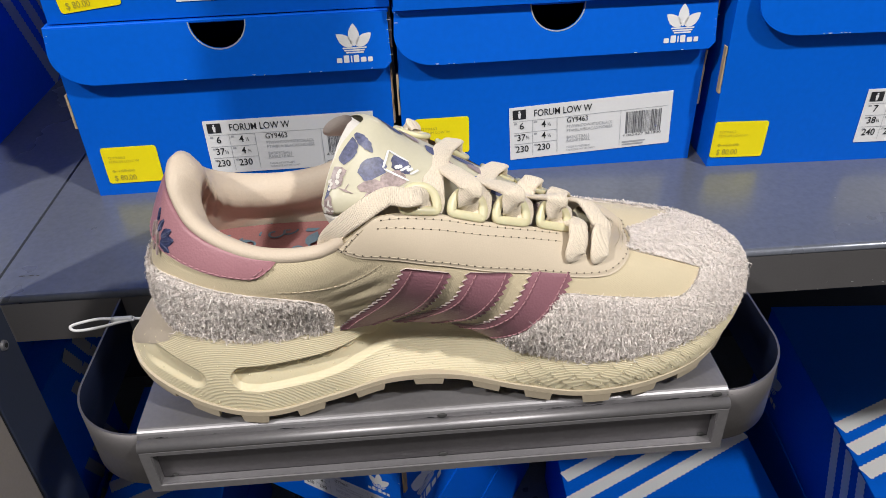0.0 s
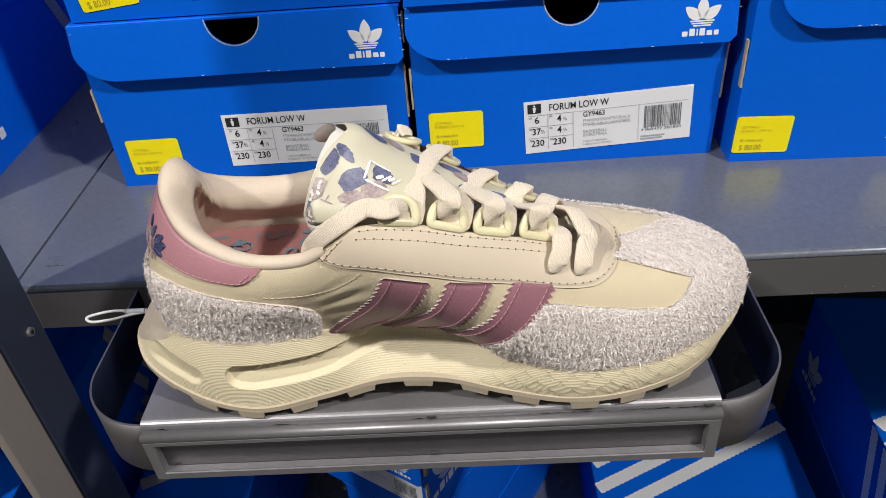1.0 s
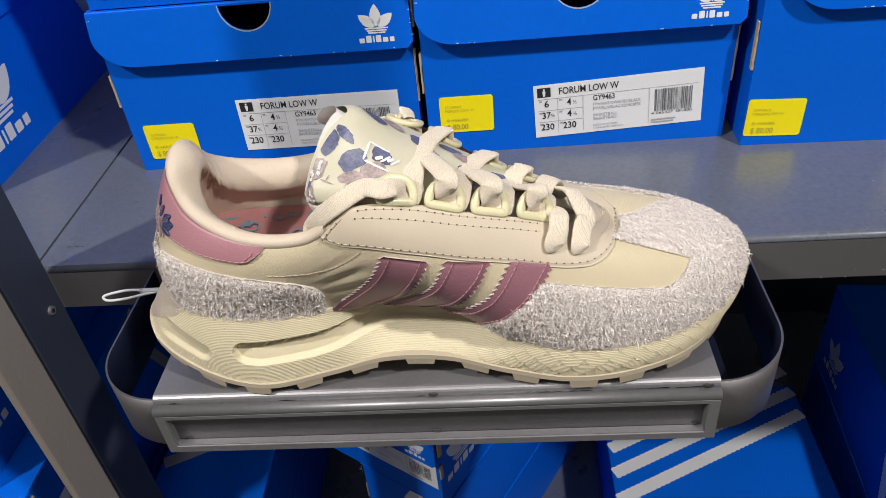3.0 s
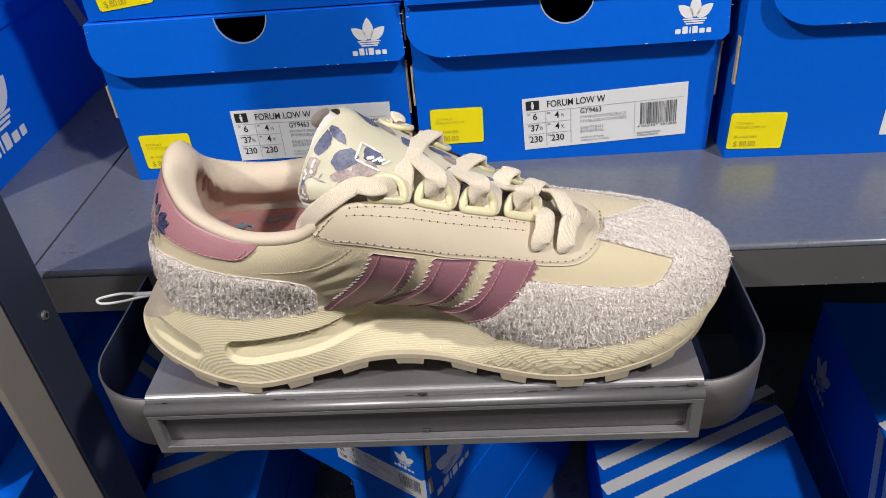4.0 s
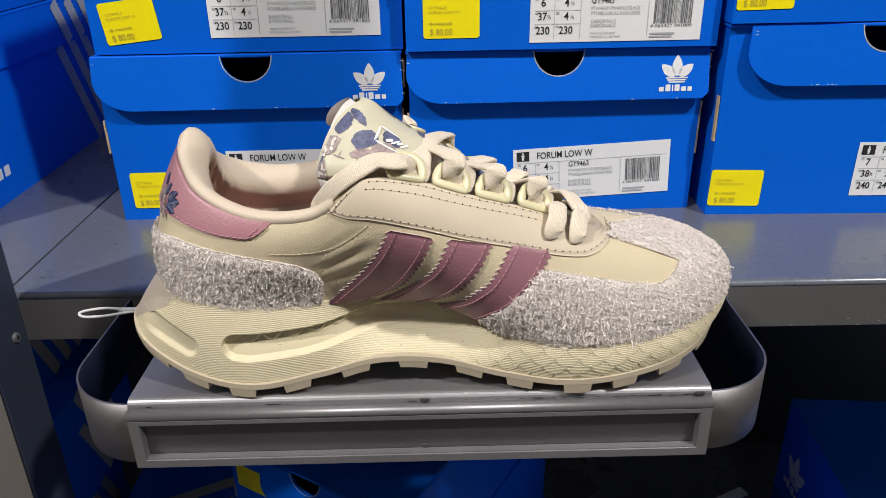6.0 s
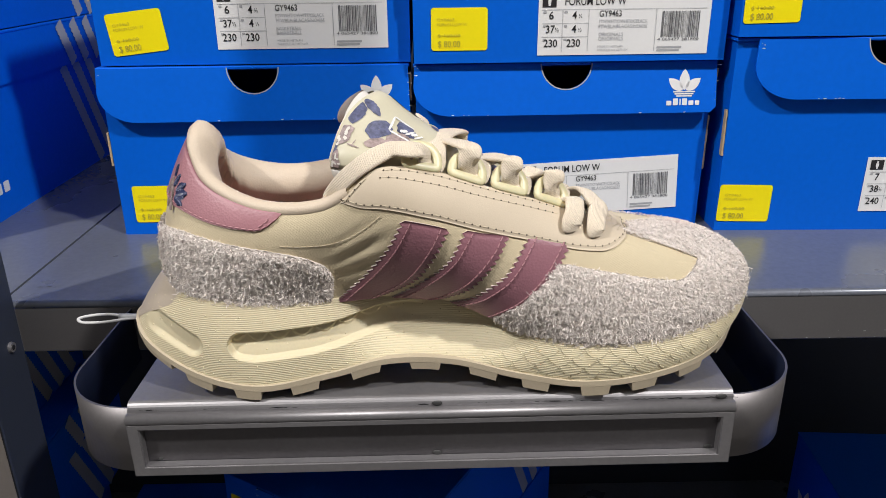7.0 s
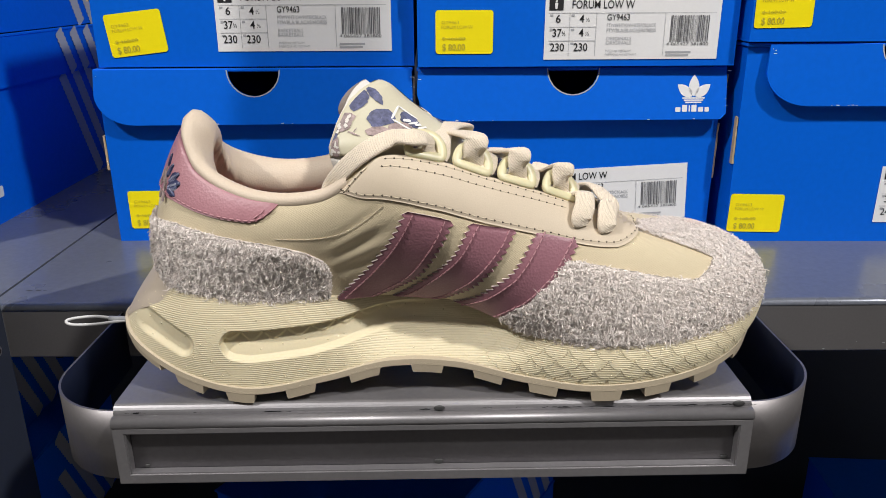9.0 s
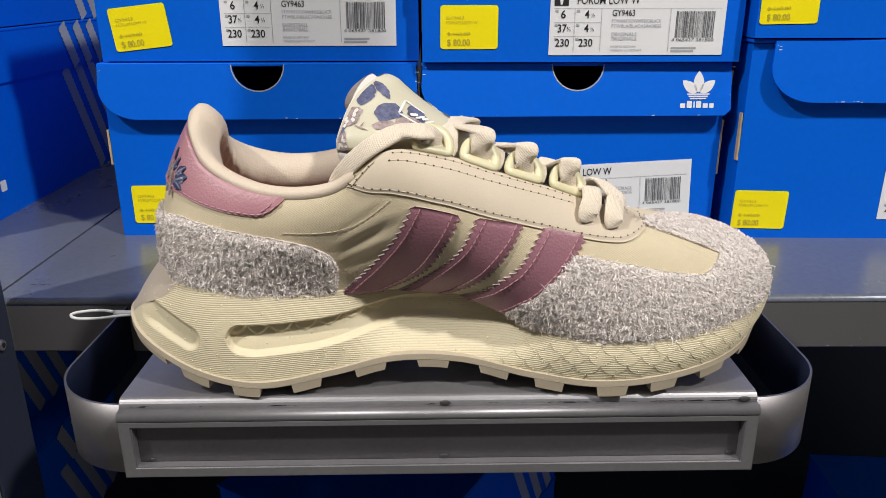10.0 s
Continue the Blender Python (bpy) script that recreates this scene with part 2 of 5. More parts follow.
def mark_bm(bm, x, z, w):
    """The maker's three-petal mark as a plain shape with a plain bar below: left edge x, lower edge z, width w."""
    c = x + w / 2
    base = z + 0.44 * w
    for turn, length, wid in ((90, 0.62, 0.31), (141, 0.55, 0.29), (39, 0.55, 0.29)):
        poly_bm(bm, leaf_outline(c + (0.05 * w * (1 if turn < 90 else -1 if turn > 90 else 0)), base, length * w, wid * w, turn, 11, 0.8))
    for i in range(3):
        h = base - (0.025 + 0.062 * i) * w
        half = (0.33 - 0.045 * i) * w
        bar_bm(bm, c - half, c + half, h - 0.040 * w, h, 0.0)
    for i, (wide, tall) in enumerate(((0.15, 0.135), (0.15, 0.20), (0.04, 0.19), (0.15, 0.20), (0.15, 0.135), (0.13, 0.135))):
        u = x + w * (0.0, 0.185, 0.37, 0.445, 0.63, 0.815)[i] * 1.06 - 0.02 * w
        poly_bm(bm, round_rect(u, u + wide * w, z, z + tall * w, 0.02 * w, 3))


# ---- the shop round the shelf ----
def plain(name, x0, x1, y0, y1, z0, z1, mat, label, category, bevel=0.0):
    ob = part(name, box_bm(x0, x1, y0, y1, z0, z1, bevel), mat, None)
    return tagged(ob, label, category, kind="structure")


plain("floor", -3.0, 3.0, -3.0, 2.0, -0.1, 0.0, FLOOR, "grey vinyl shop floor below the shelving", "floor")
plain("ceiling", -3.0, 3.0, -3.0, 2.0, 2.80, 2.9, WALL, "plain grey shop ceiling", "ceiling")
plain("wall_north", -3.0, 3.0, 1.06, 1.16, 0.0, 2.8, WALL, "plain pale wall behind the shelving", "wall")
plain("wall_south", -3.0, 3.0, -3.0, -2.9, 0.0, 2.8, WALL, "plain pale wall across the aisle", "wall")
plain("wall_west", -3.0, -2.9, -2.9, 1.06, 0.0, 2.8, WALL, "plain pale wall closing the aisle", "wall")
plain("wall_east", 2.9, 3.0, -2.9, 1.06, 0.0, 2.8, WALL, "plain pale wall closing the aisle", "wall")

TOP = 0.9205
# ---- shelving ----
FOLD = 0.0345
def folded_shelf(name, x0, x1, y0, y1, top, label):
    """A sheet shelf with a rounded front lip turned down 35 mm and back in."""
    ob = thing(name, label, "shelf", ((x0 + x1) / 2, y0, top - FOLD))
    cx = (x0 + x1) / 2
    def swept(name, prof, mat):
        n = len(prof)
        verts = [(x, y, z) for x in (x0 - cx, x1 - cx) for y, z in prof]
        faces = [(i, (i + 1) % n, n + (i + 1) % n, n + i) for i in range(n)] + [tuple(range(n))[::-1], tuple(range(n, 2 * n))]
        sheet = raw_part(name, verts, faces, mat, ob, smooth=False)
        for p in sheet.data.polygons:
            p.use_smooth = mat is SHELF and abs(p.normal.x) < 0.5 and abs(p.normal.z) < 0.99
    rad = 0.004
    bend = [(rad - rad * math.sin(radians(a)), FOLD - rad + rad * math.cos(radians(a))) for a in (0, 15, 30, 45, 60, 75, 90)]
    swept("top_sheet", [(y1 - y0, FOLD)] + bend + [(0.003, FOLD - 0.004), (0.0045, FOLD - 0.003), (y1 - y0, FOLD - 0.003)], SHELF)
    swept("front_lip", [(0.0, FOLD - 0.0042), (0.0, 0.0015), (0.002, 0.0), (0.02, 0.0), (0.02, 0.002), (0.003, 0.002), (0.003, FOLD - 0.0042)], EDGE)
    return ob


main_shelf = folded_shelf("shelf", -0.2585, 0.95, 0.411, 1.03, TOP, "blue-grey steel shelf with a rounded front lip, worn at the edge")
side_shelf = folded_shelf("shelf", -1.2, -0.2605, 0.411, 1.03, TOP, "blue-grey steel shelf of the next bay")
for k, (x, w) in enumerate(((-0.225, 0.007), (0.275, 0.008), (-0.13, 0.005))):
    bm = bmesh.new()
    bmesh.ops.create_uvsphere(bm, u_segments=10, v_segments=6, radius=w / 2)
    bmesh.ops.transform(bm, matrix=Matrix.Translation((x - 0.34575, 0.006, -0.0005)) @ Matrix.Diagonal((1, 1, 0.5, 1)), verts=bm.verts)
    part("rivet", bm, BLACK, main_shelf, "dark rivet under the lip", True)
bm = bmesh.new()
for k in range(16):
    x, z = random.gauss(0.30, 0.05), 0.0015 + abs(random.gauss(0, 0.003))
    s = random.uniform(0.0002, 0.0005)
    bar_bm(bm, x - 0.34575, x - 0.34575 + s * random.uniform(1, 4), z, z + s, 0.0004)
part("scuff", bm, GREY_PRINT, main_shelf, "pale scuffs in the paint of the lip", kind="stuff")

# dark scratches and dust on the sheets
for ob, ox, spots in ((side_shelf, -0.73025, ((-0.246, 0.0225, 0.0035), (-0.2405, 0.0228, 0.003), (-0.2365, 0.0222, 0.002))), (main_shelf, 0.34575, ((0.34, 0.20, 0.0016), (0.45, 0.09, 0.0022), (0.28, 0.055, 0.0012), (0.52, 0.16, 0.0014)))):
    bm = bmesh.new()
    for x, y, w in spots:
        bm.faces.new([bm.verts.new((x - ox + w * 0.6 * math.cos(a), y + w * 0.22 * math.sin(a) * random.uniform(.5, 1), FOLD + 0.0002)) for a in np.linspace(0, 5.6, 8)])
    part("scratch", bm, GRIME if ob is side_shelf else GREY_PRINT, ob, "small scratches in the paint", kind="stuff")

back = plain("back_panel", -1.2, 0.95, 1.032, 1.058, 0.0, 1.9, POST, "dark steel back panel of the shelving", "panel")
folded_shelf("shelf", -1.2, 0.95, 0.42, 1.03, 0.2775, "dark steel shelf below, full of shoe boxes")

# upright
post = thing("upright", "steel shelving upright with dark sides and warm grey front", "upright", (-0.265, 0.39, 0.0))
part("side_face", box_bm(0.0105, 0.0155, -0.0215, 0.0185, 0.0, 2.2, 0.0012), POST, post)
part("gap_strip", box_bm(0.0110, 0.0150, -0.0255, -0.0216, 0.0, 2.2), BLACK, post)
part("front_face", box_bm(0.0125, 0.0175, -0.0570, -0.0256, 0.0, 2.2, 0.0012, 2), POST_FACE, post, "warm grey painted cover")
bm = bmesh.new()
bmesh.ops.create_cone(bm, cap_ends=True, segments=20, radius1=0.0034, radius2=0.0030, depth=0.002)
bmesh.ops.transform(bm, matrix=Matrix.Translation((0.0162, 0.005, 0.899)) @ Matrix.Rotation(radians(90), 4, "Y"), verts=bm.verts)
bolt = part("bolt", bm, STEEL, post, "small steel bolt head")
bm = bmesh.new()
bmesh.ops.create_cone(bm, cap_ends=True, segments=6, radius1=0.0016, radius2=0.0016, depth=0.0005)
bmesh.ops.transform(bm, matrix=Matrix.Translation((0.0174, 0.005, 0.899)) @ Matrix.Rotation(radians(90), 4, "Y"), verts=bm.verts)
part("socket", bm, BLACK, bolt)

# ---- display stand ----
stand = thing("display_stand", "satin silver metal shoe stand with label frame on the shelf lip", "stand", pose(0.001, 0.36, 0.875, 0, -0.4, 0))
SX, SY, SZ = 0.001, 0.36, 0.875


def sweep_profile(prof, x0, x1):
    n = len(prof)
    verts = [(x, y, z) for x in (x0, x1) for y, z in prof]
    faces = [(i, (i + 1) % n, n + (i + 1) % n, n + i) for i in range(n)] + [tuple(range(n))[::-1], tuple(range(n, 2 * n))]
    return verts, faces


# top plate with a rounded front edge folded down
f = 0.299 - SY
t = TOP - SZ
r = 0.004
prof = [(0.052, t)] + [(f + r - r * math.sin(radians(a)), t - r + r * math.cos(radians(a))) for a in range(0, 91, 15)] + [(f, t - 0.010), (f + 0.0015, t - 0.010)] + [(f + r - (r - .0015) * math.sin(radians(a)), t - r + (r - .0015) * math.cos(radians(a))) for a in range(90, -1, -15)] + [(0.052, t - 0.0015)]
v, fc = sweep_profile(prof, -0.1428, 0.1425)
raw_part("top_plate", v, fc, STEEL, stand, smooth=False)
# curved band: a strap bent round the front with soft corners
def strap(x0, x1, front, back, radius, z0, z1, thick, n=10):
    path = [(x0, back)] + [(x0 + radius - radius * math.cos(radians(a)), front + radius - radius * math.sin(radians(a))) for a in np.linspace(0, 90, n)]
    path += [(x1 - radius + radius * math.sin(radians(a)), front + radius - radius * math.cos(radians(a))) for a in np.linspace(0, 90, n)] + [(x1, back)]
    p = np.array(path)
    d = np.gradient(p, axis=0)
    d /= np.linalg.norm(d, axis=1, keepdims=True)
    inner = p + np.stack([-d[:, 1], d[:, 0]], 1) * thick
    bm_o = bmesh.new()
    ring_rows = []
    for q, z in ((p, z0), (p, z1), (inner, z1), (inner, z0)):
        ring_rows.append([bm_o.verts.new((a, b, z)) for a, b in q])
    m = len(p)
    for k in range(4):
        A, B = ring_rows[k], ring_rows[(k + 1) % 4]
        for i in range(m - 1):
            face = bm_o.faces.new((A[i], A[i + 1], B[i + 1], B[i]))
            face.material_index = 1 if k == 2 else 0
            face.smooth = k in (0, 2)
    for i in (0, m - 1):
        bm_o.faces.new([ring_rows[k][i] for k in range(4)])
    bmesh.ops.recalc_face_normals(bm_o, faces=bm_o.faces)
    return bm_o


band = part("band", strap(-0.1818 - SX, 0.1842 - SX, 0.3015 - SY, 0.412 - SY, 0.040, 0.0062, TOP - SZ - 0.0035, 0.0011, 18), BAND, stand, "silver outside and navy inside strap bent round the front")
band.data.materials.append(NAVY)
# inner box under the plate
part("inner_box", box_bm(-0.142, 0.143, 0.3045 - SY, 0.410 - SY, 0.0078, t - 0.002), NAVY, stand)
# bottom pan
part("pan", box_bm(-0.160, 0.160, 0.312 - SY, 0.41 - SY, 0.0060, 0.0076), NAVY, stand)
# label frame
fy = 0.2985 - SY
bm = bmesh.new()
ox0, ox1, oz0, oz1 = -0.1428, 0.1425, 0.8832 - SZ, 0.9126 - SZ
ix0, ix1, iz0, iz1 = -0.1368, 0.1362, 0.8888 - SZ, 0.9090 - SZ
yo, yi = fy - 0.0044, fy + 0.0002
O = [(ox0, oz0), (ox1, oz0), (ox1, oz1), (ox0, oz1)]
I = [(ix0, iz0), (ix1, iz0), (ix1, iz1), (ix0, iz1)]
of = [bm.verts.new((x, yo, z)) for x, z in O]
inf = [bm.verts.new((x, yo, z)) for x, z in I]
inb = [bm.verts.new((x, yi, z)) for x, z in I]
ob_ = [bm.verts.new((x, yi + 0.002, z)) for x, z in O]
for i in range(4):
    j = (i + 1) % 4
    bm.faces.new((of[i], of[j], inf[j], inf[i]))
    bm.faces.new((inf[i], inf[j], inb[j], inb[i]))
    bm.faces.new((of[j], of[i], ob_[i], ob_[j]))
bmesh.ops.recalc_face_normals(bm, faces=bm.faces)
bmesh.ops.bevel(bm, geom=[e for e in bm.edges if abs(e.verts[0].co.y - yo) < 1e-6 and abs(e.verts[1].co.y - yo) < 1e-6 and not (e.verts[0] in of) == (e.verts[1] in inf)], offset=0.0007, segments=2, affect="EDGES")
label_frame = part("label_frame", bm, STEEL, stand, "raised frame for a price strip, empty")
# shade and dark reflection in the frame's recess are put into this steel's colour
part("frame_plate", box_bm(ix0 - 0.001, ix1 + 0.001, yi + 0.0002, yi + 0.0022, iz0 - 0.001, iz1 + 0.001), PLATE, label_frame, "steel sheet behind the frame, darkened for the shade of the recess")
rl = 0.0028
lip = [(fy + 0.001, oz1 + 0.0037)] + [(yo + rl - rl * math.sin(radians(a)), oz1 + 0.0037 - rl + rl * math.cos(radians(a))) for a in range(0, 91, 15)] + [(yo, oz1 - 0.0002), (fy + 0.001, oz1 - 0.0002)]
v, fc = sweep_profile(lip, ox0, ox1)
lip_ob = raw_part("frame_lip", v, fc, STEEL, label_frame, "rounded upper edge of the frame", smooth=False)
for p in lip_ob.data.polygons:
    p.use_smooth = abs(p.normal.x) < 0.5
for x, z, s in ((0.0025, 0.9178, 0.72), (0.1365, 0.9178, 0.80), (0.0020, 0.8900, 0.7), (0.1330, 0.8900, 0.6), (-0.131, 0.8900, 0.45)):
    bm = bmesh.new()
    bmesh.ops.create_uvsphere(bm, u_segments=12, v_segments=6, radius=0.0035 * s)
    bmesh.ops.transform(bm, matrix=Matrix.Translation((x, fy + 0.0002 if z > 0.9 else yi, z - SZ)) @ Matrix.Diagonal((1, 0.25, 0.55, 1)), verts=bm.verts)
    part("rivet", bm, GRIME, stand, "dark grimy rivet", True)
bm = bmesh.new()
for k in range(60):
    x = random.choice((random.gauss(0.075, 0.02), random.gauss(0.12, 0.012), random.uniform(-0.14, 0.14)))
    w, h = random.uniform(0.001, 0.006), random.uniform(0.0003, 0.0011)
    poly_bm(bm, [(x + w * math.cos(a) * random.uniform(.6, 1), 0.9174 - SZ + abs(h * math.sin(a)) * random.uniform(.5, 1)) for a in np.linspace(0, 6.0, 9)], -fy + 0.0004 + k * 1e-6)
part("grime", bm, GRIME, stand, "dark grease along the seam", kind="stuff")

# ---- shoe boxes ----
def printed_label(parent, x, z, sizes, line, m, second="BASKETBALL"):
    """White size label, 0.114 x 0.036, lower left corner at (x, z) on the box front; m places it."""
    W, H = 0.1135, 0.0365
    m = m @ Matrix.Translation((x, 0, z)) @ Matrix.Diagonal((1.026, 1, 1.11, 1)) @ Matrix.Translation((-x, 0, -z))
    sheet = part("label", slab([(x, z), (x + W, z), (x + W, z + H), (x, z + H)], 0.0003, m), LABEL, parent, "white paper size label with black print")
    bm = bmesh.new()
    L = 0.0006
    bar_bm(bm, x + 0.0025, x + 0.0115, z + H - 0.0082, z + H - 0.0018, L)
    text_bm(bm, line, x + 0.0172, z + H - 0.0072, 0.0046, 0.0400, 0.004, L)
    rows = (z + H - 0.0152, z + H - 0.0232, z + H - 0.0315)
    for zz, (a, b) in zip(rows, sizes):
        for u, s in ((0.0040, a), (0.0192, b)):
            main, _, frac = s.partition(" ")
            big = len(main) == 3
            text_bm(bm, main, x + u + (0.0 if big else 0.003 if len(main) == 1 else 0.0012), zz, 0.0045, 0.0090 if big else 0.0030 if len(main) == 1 else 0.0058, 0.010, L)
            if frac:
                text_bm(bm, frac, x + u + 0.0073, zz + 0.0005, 0.0024, 0.0022, 0.004, L)
    text_bm(bm, "GY9463" if line.startswith("F") else "", x + 0.0400, z + H - 0.0140, 0.0036, 0.0145, 0.004, L)
    bmesh.ops.transform(bm, matrix=m, verts=bm.verts)
    part("print", bm, INK, sheet, kind="stuff")
    # barcode
    bm = bmesh.new()
    bx = x + 0.0815
    rnd = random.Random(7)
    while bx < x + 0.1065:
        w = rnd.choice((0.00022, 0.00022, 0.0004, 0.0006))
        bar_bm(bm, bx, bx + w, z + H - 0.0265, z + H - 0.0112, L)
        bx += w + rnd.choice((0.0003, 0.00045, 0.0006))
    text_bm(bm, "4 065427 381800", x + 0.0795, z + H - 0.0285, 0.0017, 0.0275, 0.0, L)
    bmesh.ops.transform(bm, matrix=m, verts=bm.verts)
    part("barcode", bm, BAR_INK, sheet, kind="stuff")
    bm = bmesh.new()
    for zz in (z + H - 0.0098, z + H - 0.0178, z + H - 0.0257):
        bar_bm(bm, x + 0.0025, x + 0.0330, zz, zz + 0.00025, L)
    bar_bm(bm, x + 0.0330, x + 0.1105, z + H - 0.0098, z + H - 0.00957, L)
    for xx, z1 in ((x + 0.0158, H - 0.0098), (x + 0.0330, H - 0.0098), (x + 0.0775, H - 0.0098)):
        bar_bm(bm, xx, xx + 0.00025, z + 0.002, z + z1, L)
    text_bm(bm, "FTWWHT/OWHITE/CBLACK", x + 0.0400, z + H - 0.0178, 0.0021, 0.032, 0.0, L)
    text_bm(bm, "FTWBLA/BLACAS/NOIESS", x + 0.0400, z + H - 0.0207, 0.0021, 0.032, 0.0, L)
    text_bm(bm, second, x + 0.0400, z + H - 0.0254, 0.0021, 0.0165, 0.0, L)
    text_bm(bm, second, x + 0.0400, z + H - 0.0279, 0.0021, 0.0165, 0.0, L)
    text_bm(bm, "MADE IN VIETNAM", x + 0.0400, z + H - 0.0322, 0.0014, 0.0165, 0.0, L)
    text_bm(bm, "FABRIQUE AU VIETNAM", x + 0.0400, z + H - 0.0343, 0.0014, 0.0200, 0.0, L)
    bar_bm(bm, x + 0.0795, x + 0.0960, z + 0.0036, z + 0.0047, L)
    bar_bm(bm, x + 0.0795, x + 0.0945, z + 0.0018, z + 0.0029, L)
    for zz in (z + H - 0.0117, z + H - 0.0198, z + H - 0.0278):
        bar_bm(bm, x + 0.0032, x + 0.0052, zz, zz + 0.0012, L)
        bar_bm(bm, x + 0.0170, x + 0.0190, zz, zz + 0.0012, L)
    bmesh.ops.transform(bm, matrix=m, verts=bm.verts)
    part("small_print", bm, GREY_PRINT, sheet, kind="stuff")
    bm = bmesh.new()
    cx, cz = x + 0.007, z + H - 0.005
    poly_bm(bm, [(cx + a, cz + b) for a, b in arc(0, 0.0019, 0.0007, 0, 330, 10)], L + 0.0002)
    poly_bm(bm, [(cx - .0006, cz - .0026), (cx + .0006, cz - .0026), (cx + .0011, cz + .0004), (cx + .0009, cz + .0011), (cx - .0009, cz + .0011), (cx - .0011, cz + .0004)], L + 0.0002)
    bmesh.ops.transform(bm, matrix=m, verts=bm.verts)
    part("pictogram", bm, WHITE_PRINT, sheet, kind="stuff")


def price_sticker(parent, x, z, m, tilt=0.0):
    """Yellow sticker, 0.0375 x 0.0275, lower left corner at (x, z)."""
    W, H = 0.0380, 0.0278
    q = m @ Matrix.Translation((x, 0, z)) @ Matrix.Rotation(radians(-tilt), 4, "Y")
    st = part("price_sticker", slab(round_rect(0, W, 0, H, 0.002), 0.0003, q), YELLOW, parent, "yellow price sticker with faded print")
    bm = bmesh.new()
    text_bm(bm, "GY9463", 0.004, H - 0.0087, 0.0021, 0.0115, 0.0, 0.0006)
    text_bm(bm, "FORUM LOW W", 0.004, H - 0.0117, 0.0021, 0.0205, 0.0, 0.0006)
    text_bm(bm, "$ 160.00", 0.0045, H - 0.0190, 0.0022, 0.0150, 0.0, 0.0006)
    bar_bm(bm, 0.004, 0.020, H - 0.0181, H - 0.0178, 0.0007)
    bmesh.ops.transform(bm, matrix=q, verts=bm.verts)
    part("faded_print", bm, FADED, st, kind="stuff")
    bm = bmesh.new()
    text_bm(bm, "$ 80.00", 0.0045, H - 0.0255, 0.0042, 0.0150, 0.004, 0.0006)
    bmesh.ops.transform(bm, matrix=q, verts=bm.verts)
    part("price_print", bm, OLIVE, st, kind="stuff")


SIZE_6 = (("6", "4 ½"), ("37 ⅓", "4 ½"), ("230", "230"))
SIZE_7 = (("7", "5 ½"), ("38 ⅔", "5 ½"), ("240", "240"))


